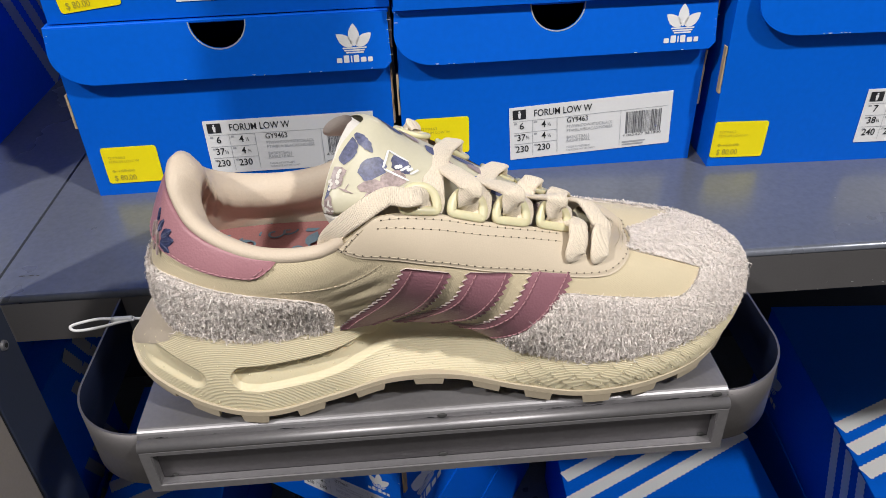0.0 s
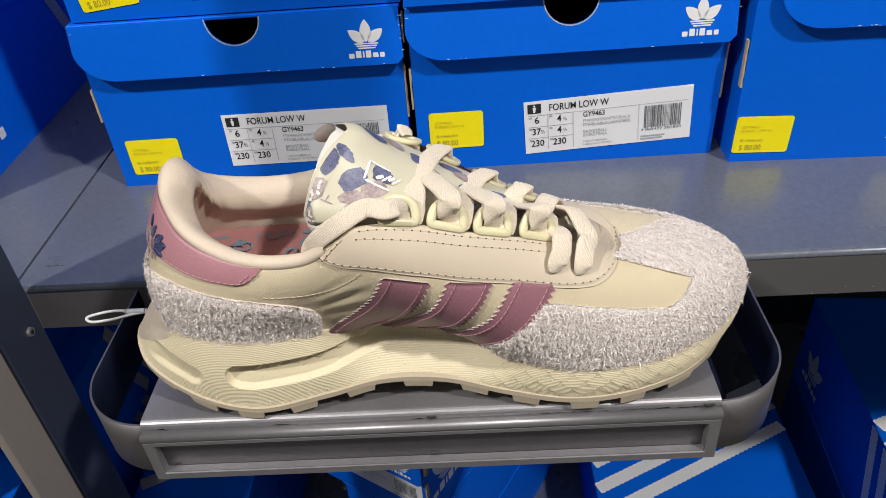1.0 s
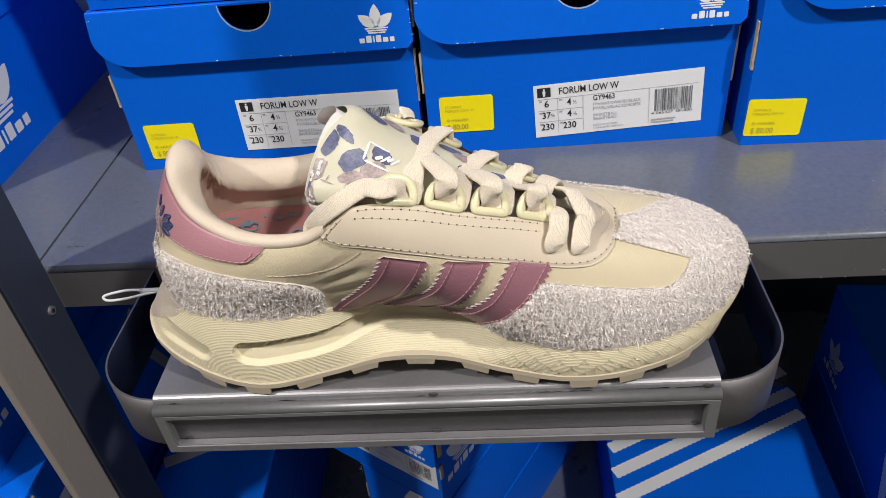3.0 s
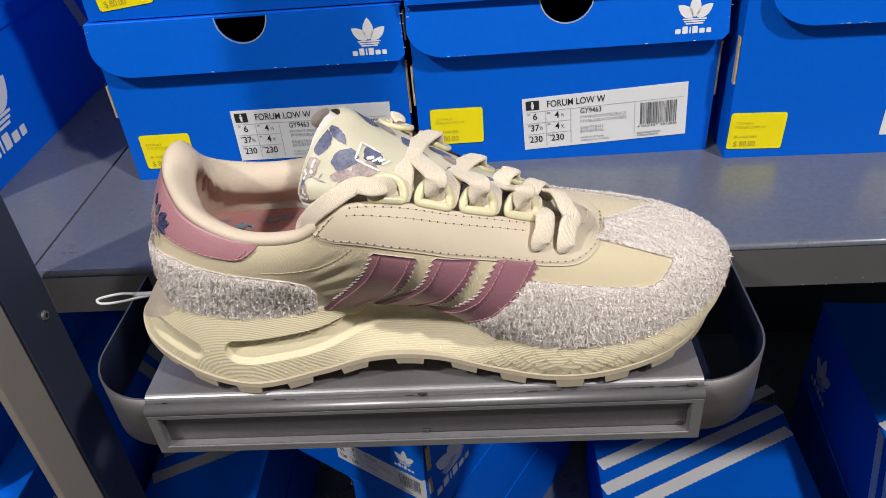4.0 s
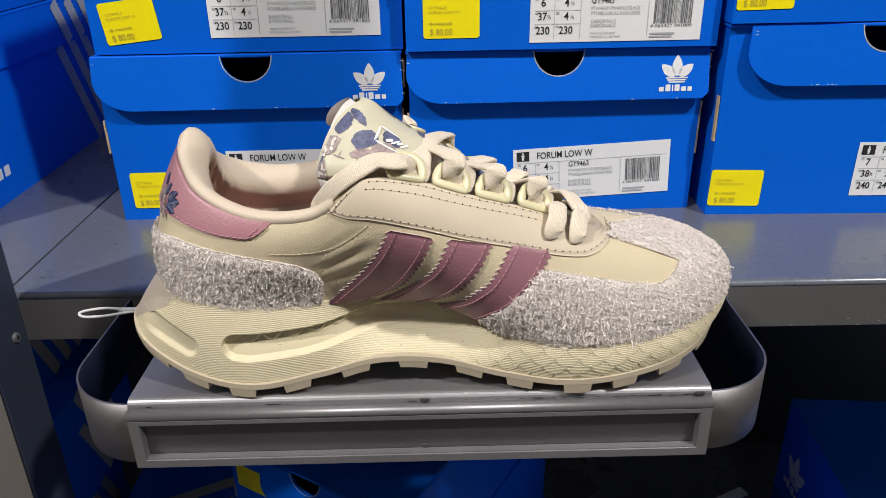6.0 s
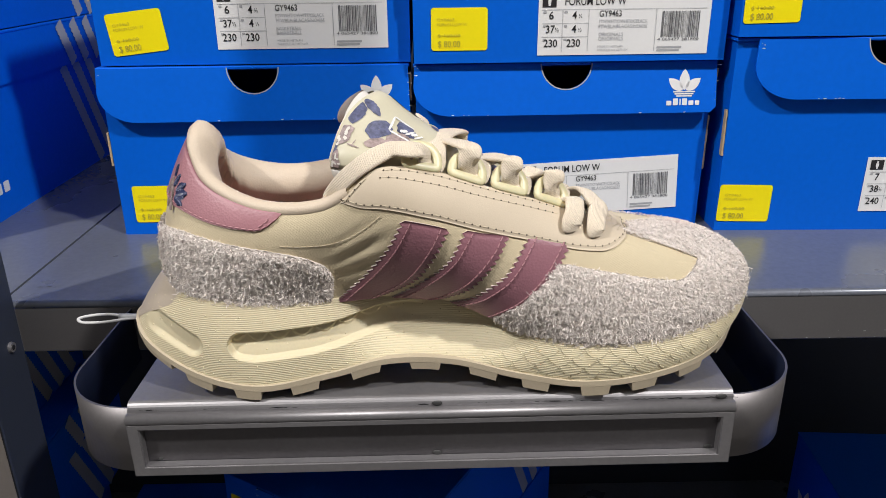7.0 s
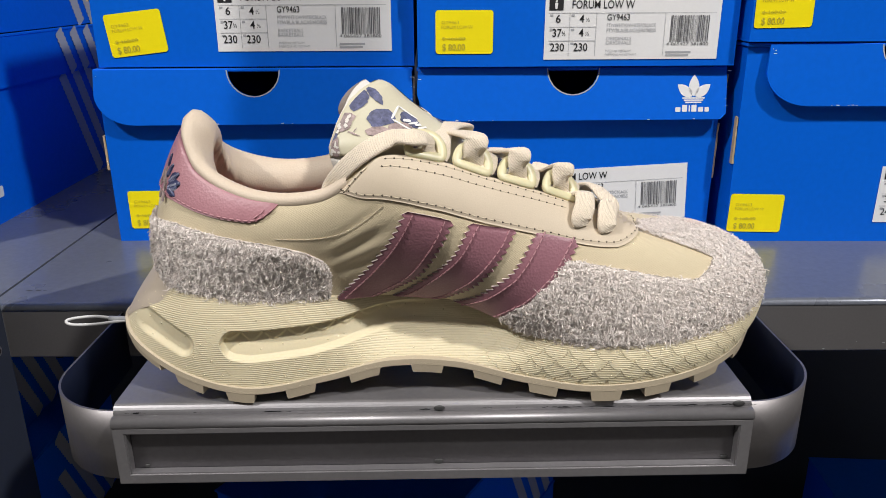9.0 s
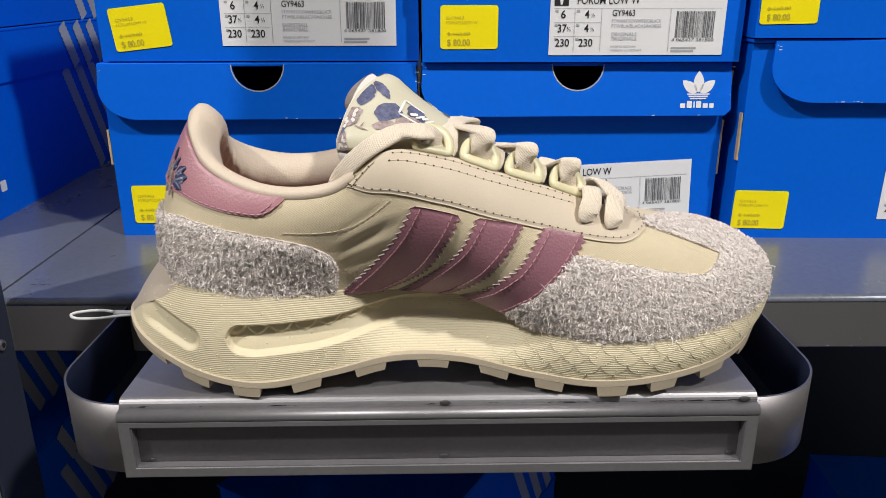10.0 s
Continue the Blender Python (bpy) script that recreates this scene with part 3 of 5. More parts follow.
def shoe_box(m, W=0.213, H=0.1225, D=0.33, label=None, sizes=SIZE_6, sticker=None, mark=True, flap=0.033, flap_out=0.0036, flap_r=0.026, tilt=0.0, words="", stripes=(), side_mark=(), second="BASKETBALL", flap_dx=(0.0, 0.0), top_stripes=None, front_stripes=0, front_lean=0.3, flapped=True, stripe_ink=WHITE_PRINT, stripe_y=0.258, stripe_gap=0.0375, wrap=None, group="stacked shoe boxes"):
    """A card shoe box. Its local frame: x along the front, y back, z up, origin at the middle of the front's lower edge."""
    ob = thing("shoe_box", words, "shoe box", m, group)
    w = W / 2
    th = 0.0015
    hole = arc(0, H - 0.001, 0.0174, 180, 360, 14)
    wide_hole = arc(0, H - 0.001, 0.0215, 186, 354, 14)
    body_hole = [(0.0218, H - 0.003)] + wide_hole[::-1][1:-1] + [(-0.0218, H - 0.003)] if flapped else []
    body = bmesh.new()
    T = H - 0.003
    front = [(-w, 0), (w, 0), (w, T)] + body_hole + [(-w, T)]
    fo = [body.verts.new((x, 0, z)) for x, z in front]
    fi = [body.verts.new((max(-w + th, min(w - th, x)), th, max(z, th))) for x, z in front]
    bo = [body.verts.new(p) for p in ((-w, D, 0), (w, D, 0), (w, D, T), (-w, D, T))]
    bi = [body.verts.new(p) for p in ((-w + th, D - th, th), (w - th, D - th, th), (w - th, D - th, T), (-w + th, D - th, T))]
    body.faces.new(fo)
    body.faces.new(fi[::-1])
    body.faces.new(bo[::-1])
    body.faces.new(bi)
    for i in range(2, len(front) - 1):
        body.faces.new((fo[i + 1], fo[i], fi[i], fi[i + 1]))
    e = len(front) - 1
    body.faces.new((fo[1], bo[1], bo[2], fo[2]))
    body.faces.new((fi[2], bi[2], bi[1], fi[1]))
    body.faces.new((fo[2], bo[2], bi[2], fi[2]))
    body.faces.new((fo[e], bo[3], bo[0], fo[0]))
    body.faces.new((fi[0], bi[0], bi[3], fi[e]))
    body.faces.new((fi[e], bi[3], bo[3], fo[e]))
    body.faces.new((bo[2], bo[3], bi[3], bi[2]))
    body.faces.new((fo[0], bo[0], bo[1], fo[1]))
    body.faces.new((fi[0], fi[1], bi[1], bi[0]))
    part("body", body, BLUE, ob)
    # lid: top sheet, front flap leaning out, side flaps
    lid_bm = box_bm(-w - 0.0015, w + 0.0015, -0.0022, D, H - 0.0024, H, 0.0006, 1)
    lid = part("lid", lid_bm, BLUE, ob)
    x0, x1 = -w - 0.0015 + flap_dx[0], w + 0.0015 + flap_dx[1]
    out = [(x0 + 0.001, H - 0.001)]
    out += [(x0 + flap_r * (1 + math.cos(radians(g))), H - flap + 0.78 * flap_r * (1 + math.sin(radians(g)))) for g in range(180, 271, 9)]
    out += [(x1 - 0.004, H - flap), (x1, H - flap + 0.004), (x1 - 0.001, H - 0.001), (0.0174, H - 0.001)] + hole[::-1][1:-1] + [(-0.0174, H - 0.001)]
    lean = math.degrees(math.atan2(flap_out, flap))
    q = Matrix.Translation((0, -0.0022, H)) @ Matrix.Rotation(radians(-lean), 4, "X") @ Matrix.Translation((0, 0, -H))
    if flapped:
        flap_ob = part("flap", slab(out, 0.0016, q), BLUE, lid)
        bm = bmesh.new()
        for (a, b), (c, d) in zip(hole[:-1], hole[1:]):
            bm.faces.new([bm.verts.new(v) for v in ((a, -0.00175, b), (c, -0.00175, d), (c * 1.045, -0.00175, H + (d - H) * 1.045), (a * 1.045, -0.00175, H + (b - H) * 1.045))])
        bmesh.ops.transform(bm, matrix=q, verts=bm.verts)
        part("hole_edge", bm, GREY_PRINT, flap_ob, "pale worn edge of the thumb hole")
    # raw card edges at the sides
    rnd = random.Random(int(abs(m.translation.x * 1000)) + int(m.translation.z * 1000))
    for xa, ya, za, zb in ((w + 0.0001, -0.0004, H * rnd.uniform(.30, .45), H - flap - 0.004), (-w - 0.0017, -0.0004, H * rnd.uniform(.34, .5), H - flap - 0.008), (w + 0.0016, -0.002, H - flap + 0.012, H - 0.006)):
        bm = bmesh.new()
        rows_ = []
        for k in range(9):
            u = k / 8
            wv = 0.0009 + rnd.uniform(0, 0.0007)
            z = za + (zb - za) * u
            rows_.append([bm.verts.new(p) for p in ((xa, ya, z), (xa + wv, ya + rnd.uniform(0, .0008), z), (xa + wv, 0.004, z), (xa, 0.004, z))])
        for r0, r1 in zip(rows_[:-1], rows_[1:]):
            for i in range(4):
                bm.faces.new((r0[i], r0[(i + 1) % 4], r1[(i + 1) % 4], r1[i]))
        bm.faces.new(rows_[0][::-1])
        bm.faces.new(rows_[-1])
        part("card_edge", bm, KRAFT, ob, "brown raw board edge, frayed")
    # worn white nicks at corners
    bm = bmesh.new()
    for k in range(16):
        x, z = rnd.choice(((x0 + rnd.uniform(0, 0.004), H - rnd.uniform(0.001, 0.01)), (rnd.uniform(x0 + flap_r, x1), H - flap + rnd.uniform(0, 0.0006)), (x1 - rnd.uniform(0, 0.002), H - rnd.uniform(0, flap))))
        s = rnd.uniform(0.00015, 0.00045)
        bar_bm(bm, x, x + s * rnd.uniform(1, 6), z, z + s, 0.00175)
    bmesh.ops.transform(bm, matrix=q, verts=bm.verts)
    part("worn_nick", bm, WHITE_PRINT, lid, kind="stuff")
    if mark:
        bm = bmesh.new()
        mark_bm(bm, w - 0.0335, H - flap + 0.0052, 0.0235)
        bmesh.ops.transform(bm, matrix=q @ Matrix.Translation((0, -0.00185, 0)), verts=bm.verts)
        part("maker_mark", bm, WHITE_PRINT, lid, "white three-petal mark with a bar below")
    if label is not None:
        printed_label(ob, label[0], label[1], sizes, "FORUM LOW W", Matrix.Rotation(radians(-tilt), 4, "Y") @ Matrix.Translation((0, -0.0002, 0)), second)
    if sticker is not None:
        price_sticker(ob, sticker[0], sticker[1], Matrix.Translation((0, -0.0002, 0)), sticker[2] if len(sticker) > 2 else 0)
    # sides: three toothed stripes and a mark
    for side in stripes:
        s = 1 if side == "right" else -1
        turn = Matrix.Translation((s * (w + 0.0004), 0, 0)) @ Matrix.Rotation(radians(90 * s), 4, "Z")
        for i in range(3):
            y0 = stripe_y + i * 0.027
            bm = bmesh.new()
            toothed(bm, (s * y0, 0.001), (s * (y0 - 0.5 * (H - 0.040)), H - 0.040), 0.0125, 24)
            bmesh.ops.transform(bm, matrix=turn, verts=bm.verts)
            part("printed_stripe", bm, GREY_PRINT, ob, "pale toothed stripe")
            y0 = stripe_y + i * 0.0275 - 0.5 * (H - 0.040) + 0.022
            bm = bmesh.new()
            toothed(bm, (s * y0, H - 0.039), (s * (y0 - 0.020), H - 0.002), 0.0125, 9)
            bmesh.ops.transform(bm, matrix=Matrix.Translation((s * 0.0022, 0, 0)) @ turn, verts=bm.verts)
            part("printed_stripe", bm, GREY_PRINT, lid, "pale toothed stripe")
        part("lid_side", box_bm(s * (w + 0.0002) if s > 0 else -w - 0.0018, w + 0.0018 if s > 0 else -w - 0.0002, 0.001, D, H - 0.040, H - 0.0024), BLUE, lid)
        bm = bmesh.new()
        yy = side_mark[0] if side_mark else 0.06
        mark_bm(bm, (yy if s > 0 else -yy - 0.06), side_mark[1] if side_mark else 0.02, side_mark[2] if len(side_mark) > 2 else 0.058)
        bmesh.ops.transform(bm, matrix=turn, verts=bm.verts)
        part("maker_mark", bm, WHITE_PRINT, ob, "white three-petal mark on the side")
    if top_stripes is not None:
        for i in range(3):
            y0 = top_stripes + stripe_gap * i
            bm = bmesh.new()
            toothed(bm, (-w + 0.001, y0), (w - 0.001, y0 + 0.49 * W), 0.0150, 40)
            bmesh.ops.transform(bm, matrix=Matrix.Translation((0, 0, H + 0.0004)) @ Matrix.Rotation(radians(-90), 4, "X"), verts=bm.verts)
            part("printed_stripe", bm, stripe_ink, lid, "pale toothed stripe across the lid")
    for i in range(front_stripes):
        bm = bmesh.new()
        x0 = -w + 0.002 + 0.030 * i
        toothed(bm, (x0, 0.001), (x0 + front_lean * (H - 0.002), H - 0.001), 0.0140, 30)
        bmesh.ops.transform(bm, matrix=Matrix.Translation((0.012, -0.0006, 0)), verts=bm.verts)
        part("printed_stripe", bm, WHITE_PRINT, ob, "white toothed stripe")
    if wrap is not None:
        # stripes that run on down the other long side, and a mark at its far end
        turn = Matrix.Translation((-w - 0.0006, 0, 0)) @ Matrix.Rotation(radians(-90), 4, "Z")
        for i in range(3):
            y0 = top_stripes + stripe_gap * i
            bm = bmesh.new()
            toothed(bm, (-y0 + 0.33 * H, 0.001), (-y0, H - 0.003), 0.0140, 22)
            bmesh.ops.transform(bm, matrix=turn, verts=bm.verts)
            part("printed_stripe", bm, WHITE_PRINT, ob, "white toothed stripe down the side")
        bm = bmesh.new()
        mark_bm(bm, -wrap[0] - wrap[2], wrap[1], wrap[2])
        bmesh.ops.transform(bm, matrix=turn, verts=bm.verts)
        part("maker_mark", bm, WHITE_PRINT, ob, "white three-petal mark on the side")
    return ob


def toothed(bm, a, b, width, teeth):
    """A flat stripe from a to b in x and z, with saw-toothed long edges."""
    a, b = np.array(a), np.array(b)
    d = (b - a) / np.linalg.norm(b - a)
    nrm = np.array((-d[1], d[0]))
    k = np.linspace(0, 1, 2 * teeth + 1)
    tooth = np.where(np.arange(2 * teeth + 1) % 2 == 0, 0.0, 0.0013)
    L = [a + (b - a) * u - nrm * (width / 2 + e) for u, e in zip(k, tooth)]
    R = [a + (b - a) * u + nrm * (width / 2 + e) for u, e in zip(k, tooth)]
    lv = [bm.verts.new((p[0], 0, p[1])) for p in L]
    rv = [bm.verts.new((p[0], 0, p[1])) for p in R]
    for i in range(2 * teeth):
        bm.faces.new((lv[i], lv[i + 1], rv[i + 1], rv[i]))


BOXWORDS = "bright blue card shoe box with white label and yellow price sticker"
shoe_box(pose(-0.1205, 0.530, TOP, 0, 0, 1.0), label=(-0.0240, 0.0120), sticker=(-0.097, 0.0095, 0), words=BOXWORDS, flap=0.0375, flap_out=0.0040)
shoe_box(pose(0.0965, 0.531, TOP, 0, 0, 1.2), W=0.210, label=(-0.0275, 0.0100), tilt=2.8, sticker=(-0.0960, 0.0175, 0), words=BOXWORDS, flap=0.036, flap_out=0.0055)
shoe_box(pose(0.3150, 0.516, TOP, 0, 0, -1.5), W=0.209, H=0.1385, label=(-0.001, 0.0145), sizes=SIZE_7, sticker=(-0.104, 0.0075, -1), words="taller bright blue shoe box with a white label and torn edge", flap=0.041, flap_r=0.030, flap_dx=(0.014, 0), mark=False)
shoe_box(pose(-0.1180, 0.530, TOP + 0.1235, 0, 0, 0.6), label=(-0.0250, 0.0100), sticker=(-0.0960, 0.0060, 6.5), words=BOXWORDS)
shoe_box(pose(0.0975, 0.522, TOP + 0.1235, 0, 0, 0.8), label=(-0.0225, 0.0045), sticker=(-0.0945, 0.0085, 0), words=BOXWORDS, second="ORIGINALS")
shoe_box(pose(0.3150, 0.514, TOP + 0.1395, 0, 0, 0.4), label=(-0.003, 0.010), sticker=(-0.1050, 0.0085, 1), words=BOXWORDS)
# the next bay: boxes with their long sides towards the upright
SIDEWORDS = "blue shoe box showing its long striped side, in shade"
shoe_box(pose(-0.4420, 0.500, TOP), W=0.210, H=0.14, D=0.335, stripes=("right",), side_mark=(0.020, 0.020, 0.064), words=SIDEWORDS)
shoe_box(pose(-0.4425, 0.508, TOP + 0.141), W=0.210, H=0.13, D=0.335, stripes=("right",), side_mark=(0.000, 0.018, 0.060), words=SIDEWORDS)

# ---- boxes on the lower shelf ----
LOW = 0.2775
LOWWORDS = "blue shoe box on the lower shelf, in shade"
# crooked stack under the stand
stack = pose(-0.1170, 0.5460, 0.0, 0, 0, -31.5)
shoe_box(stack @ pose(0.0475, 0.004, LOW), W=0.110, H=0.1255, mark=False, flapped=False, words=LOWWORDS, group="boxes on the lower shelf")
shoe_box(stack @ pose(0.0475, 0.002, LOW + 0.126), W=0.110, H=0.1240, mark=False, flapped=False, front_stripes=3, front_lean=0.5, words="narrow blue shoe box with white toothed stripes", group="boxes on the lower shelf")
shoe_box(stack @ pose(0, 0, LOW + 0.2505), W=0.205, H=0.1225, label=(-0.018, 0.028), sticker=(-0.096, 0.070, 0), stripes=("right",), side_mark=(0.012, 0.030, 0.060), flap=0.050, flap_dx=(0.046, 0), words="blue shoe box with a white label, turned on its stack", group="boxes on the lower shelf")
shoe_box(pose(0.2925, 0.425, LOW), W=0.255, H=0.1225, top_stripes=0.158, words="wide blue shoe box with white stripes across its lid", group="boxes on the lower shelf")
turned = pose(0.5462, 0.4616, 0.0, 0, 0, -4.5)
shoe_box(turned @ pose(0, 0, LOW), W=0.213, H=0.1305, words="plain blue shoe box under a striped one", flapped=False, mark=False, group="boxes on the lower shelf")
shoe_box(turned @ pose(0, 0, LOW + 0.1310), W=0.213, H=0.1315, top_stripes=0.057, stripe_gap=0.0305, wrap=(0.248, 0.020, 0.056), flapped=False, mark=False, words="blue shoe box with white stripes wrapping over its lid and side", group="boxes on the lower shelf")
shoe_box(pose(-0.2990, 0.440, LOW), W=0.128, H=0.1225, flapped=False, mark=False, words="narrow plain blue shoe box beside the upright", group="boxes on the lower shelf")
# grey ink dims these white lid stripes as the shade there would
shoe_box(pose(-0.2990, 0.440, LOW + 0.123), W=0.128, H=0.0995, flapped=False, mark=False, top_stripes=0.135, stripe_ink=GREY_PRINT, words="narrow blue shoe box with lid stripes greyed for shade", group="boxes on the lower shelf")
z_low = LOW
for high, side_x in ((0.1025, -0.3850), (0.0995, -0.3845), (0.1005, -0.3860), (0.1225, -0.3540), (0.1240, -0.3850)):
    shoe_box(pose(side_x - 0.1065, 0.395, z_low), W=0.213, H=high - 0.0005, D=0.335, stripes=("right",), stripe_y=0.257, side_mark=(0.002, 0.030, 0.060), words="blue shoe box in a stack showing its striped side", group="boxes on the lower shelf")
    z_low += high
# ---- shoe form: closed curves round the shoe, toe tip > outer side > heel > inner side
SOLE_TOP = [(.1620, .350, .962), (.153, .326, .957), (.130, .308, .952), (.103, .299, .949), (.070, .297, .9485),
    (.042, .302, .9545), (.010, .310, .966), (-.020, .311, .9685), (-.047, .308, .967), (-.085, .304, .968),
    (-.112, .310, .972), (-.122, .320, .975), (-.126, .338, .976), (-.122, .356, .975), (-.112, .366, .972),
    (-.080, .373, .968), (-.045, .373, .969), (-.012, .373, .972), (.060, .388, .952), (.105, .389, .950), (.137, .379, .956)]
SOLE_LOW = [(.1570, .350, .9445), (.149, .330, .940), (.130, .309, .9355), (.105, .300, .931), (.070, .298, .928),
    (.042, .302, .9305), (.010, .307, .936), (-.020, .307, .9365), (-.047, .304, .931), (-.082, .300, .927),
    (-.113, .306, .9335), (-.1372, .3195, .9460), (-.1440, .338, .9495), (-.137, .357, .947), (-.113, .370, .9335),
    (-.080, .376, .927), (-.045, .376, .931), (-.012, .377, .9365), (.060, .389, .9285), (.105, .390, .931), (.134, .380, .938)]
RIM = [(.088, .345, .9915), (.086, .337, .992), (.079, .3265, .9985), (.066, .3200, 1.0045), (.045, .3135, 1.0135),
    (.024, .3085, 1.0210), (.003, .3045, 1.0287), (-.018, .3000, 1.0320), (-.045, .302, 1.0165), (-.078, .308, 1.0165),
    (-.098, .318, 1.0275), (-.103, .326, 1.0395), (-.104, .337, 1.0435), (-.103, .349, 1.0395), (-.099, .359, 1.026),
    (-.077, .371, 1.0145), (-.048, .372, 1.0165), (-.015, .371, 1.034), (.040, .361, 1.011), (.068, .354, 1.0), (.083, .350, .993)]
# swell of the upper: out and up from the sole, out and down from the rim
SWELL = [(.001, .019, .036, .002), (.001, .020, .032, .001), (.003, .021, .022, .003), (.004, .022, .018, .006), (.005, .022, .016, .010),
    (.010, .020, .020, .012), (.017, .020, .022, .016), (.012, .020, .017, .018), (.001, .018, .012, .015), (.001, .018, .014, .015),
    (.003, .024, .012, .018), (.003, .026, .012, .020), (.003, .028, .014, .022), (.003, .026, .012, .020), (.004, .024, .011, .018),
    (.005, .018, .007, .016), (.005, .018, .006, .016), (.012, .020, .014, .016), (.004, .020, .024, .011), (.003, .020, .026, .008), (.002, .021, .030, .004)]
def ring(rows, a):
    """Closed smooth curve through rows; a counts rows, any shape."""
    p = np.asarray(rows, float); n = len(p); a = np.asarray(a, float) % n
    i = np.floor(a).astype(int) % n; f = (a - np.floor(a))[..., None]
    p0, p1, p2, p3 = p[(i - 1) % n], p[i], p[(i + 1) % n], p[(i + 2) % n]
    d1 = np.linalg.norm(p2 - p1, axis=-1, keepdims=True) + 1e-9
    d0 = np.linalg.norm(p1 - p0, axis=-1, keepdims=True) + 1e-9
    d2 = np.linalg.norm(p3 - p2, axis=-1, keepdims=True) + 1e-9
    m1 = d1 * ((p1 - p0) / d0 * d1 + (p2 - p1) / d1 * d0) / (d0 + d1)
    m2 = d1 * ((p2 - p1) / d1 * d2 + (p3 - p2) / d2 * d1) / (d1 + d2)
    return (2*f**3 - 3*f**2 + 1)*p1 + (f**3 - 2*f**2 + f)*m1 + (3*f**2 - 2*f**3)*p2 + (f**3 - f**2)*m2
def outward(a):
    d = ring(SOLE_TOP, np.asarray(a) + .05) - ring(SOLE_TOP, np.asarray(a) - .05)
    o = np.stack([-d[..., 1], d[..., 0], 0*d[..., 0]], -1)
    o /= np.linalg.norm(o, axis=-1, keepdims=True)
    return o
UP = np.array((0, 0, 1.0))
def upper(a, h, off=0.0):
    """The skin of the upper: a round the shoe, h from the sole (0) to the rim (1), off metres proud of it."""
    a, h = np.broadcast_arrays(np.asarray(a, float), np.asarray(h, float))
    o = outward(a)
    b = ring(SOLE_TOP, a) - .0025*o - .002*UP
    t = ring(RIM, a); s = ring(SWELL, a)
    c1 = b + s[..., 0:1]*o + s[..., 1:2]*UP
    c2 = t + s[..., 2:3]*o - s[..., 3:4]*UP
    h = h[..., None]; g = 1 - h
    p = g**3*b + 3*g*g*h*c1 + 3*g*h*h*c2 + h**3*t
    if np.any(off):
        e = 1e-3
        da = upper(a + e, h[..., 0]) - upper(a - e, h[..., 0])
        dh = upper(a, np.minimum(h[..., 0] + e, 1)) - upper(a, np.maximum(h[..., 0] - e, 0))
        nrm = np.cross(dh, da); nrm /= np.linalg.norm(nrm, axis=-1, keepdims=True) + 1e-12
        p = p + np.asarray(off)[..., None]*nrm if np.ndim(off) else p + off*nrm
    return p
# ---- the shoe ----
shoe = thing("shoe", "cream running shoe with pink stripes and shaggy suede on the stand", "shoe", (0.01, 0.345, TOP))
ORIGIN = np.array((0.01, 0.345, TOP))


def shoe_part(name, verts, faces, mat, label="", parent=None, smooth=True, kind=""):
    return raw_part(name, np.asarray(verts) - ORIGIN, faces, mat, shoe if parent is None else parent, label, smooth, kind)


def grid_faces(n, m, start=0, close=False):
    out = []
    for i in range(n if close else n - 1):
        for j in range(m - 1):
            a, b = start + i * m + j, start + ((i + 1) % n) * m + j
            out.append((a, a + 1, b + 1, b))
    return out


# upper skin
NA, NH = 420, 40
ga, gh = np.meshgrid(np.linspace(0, 21, NA, endpoint=False), np.linspace(0, 1, NH), indexing="ij")
skin = upper(ga, gh)
# soft creases in the cloth of the quarter
fold = np.exp(-((ga - 7.35) / 0.45) ** 2) * np.exp(-((gh - 0.42) / 0.22) ** 2)
skin = skin + (0.0009 * np.sin(gh * 38 + ga * 5) * fold)[..., None] * outward(ga)
shoe_part("upper", skin.reshape(-1, 3), grid_faces(NA, NH, 0, True), CANVAS, "cream nylon cloth upper")

# padded collar lining
LA = np.linspace(7.55, 17.35, 220)
rows = [upper(LA, np.full_like(LA, 0.925), 0.0001), upper(LA, np.full_like(LA, 0.94), 0.0012), upper(LA, np.full_like(LA, 0.97), 0.0019)]
rim, inw = ring(RIM, LA), -outward(LA)
wide = np.interp(LA, [7.5, 8.2, 9, 12, 15, 16.2, 17.3], [0.35, 0.8, 1, 1.05, 1, 0.8, 0.35])[:, None]
rows.append(rim + UP * 0.0013)
for k_in, k_dn in ((0.0025, 0.0010), (0.0052, -0.0008), (0.0080, -0.0036), (0.0096, -0.0072), (0.0098, -0.0106), (0.0082, -0.0136), (0.0050, -0.0166), (0.0022, -0.0200)):
    rows.append(rim + inw * k_in * wide + UP * k_dn)
floor_pt = ring(SOLE_TOP, LA) + inw * 0.0045
floor_pt[:, 2] = 0.984
pad_foot = rows[-1]
for f_ in (0.25, 0.5, 0.75, 1.0):
    rows.append(pad_foot * (1 - f_) + floor_pt * f_)
lin = np.stack(rows, 1)
lk = np.arange(lin.shape[1])[None]
wr = np.exp(-((LA - 13.7) / 0.85) ** 2)[:, None] * np.exp(-((lk - 9.5) / 2.6) ** 2)
wave = np.sin(LA[:, None] * 11 + lk * 1.3) + 0.7 * np.sin(LA[:, None] * 17 - lk * 0.9 + 1) + 0.5 * np.sin(LA[:, None] * 29 + lk * 0.5)
lin = lin + (0.0007 * wave * wr)[..., None] * inw[:, None, :]
shoe_part("collar_lining", lin.reshape(-1, 3), grid_faces(len(LA), lin.shape[1]), LINING, "padded cream leather collar and lining, creased at the heel")

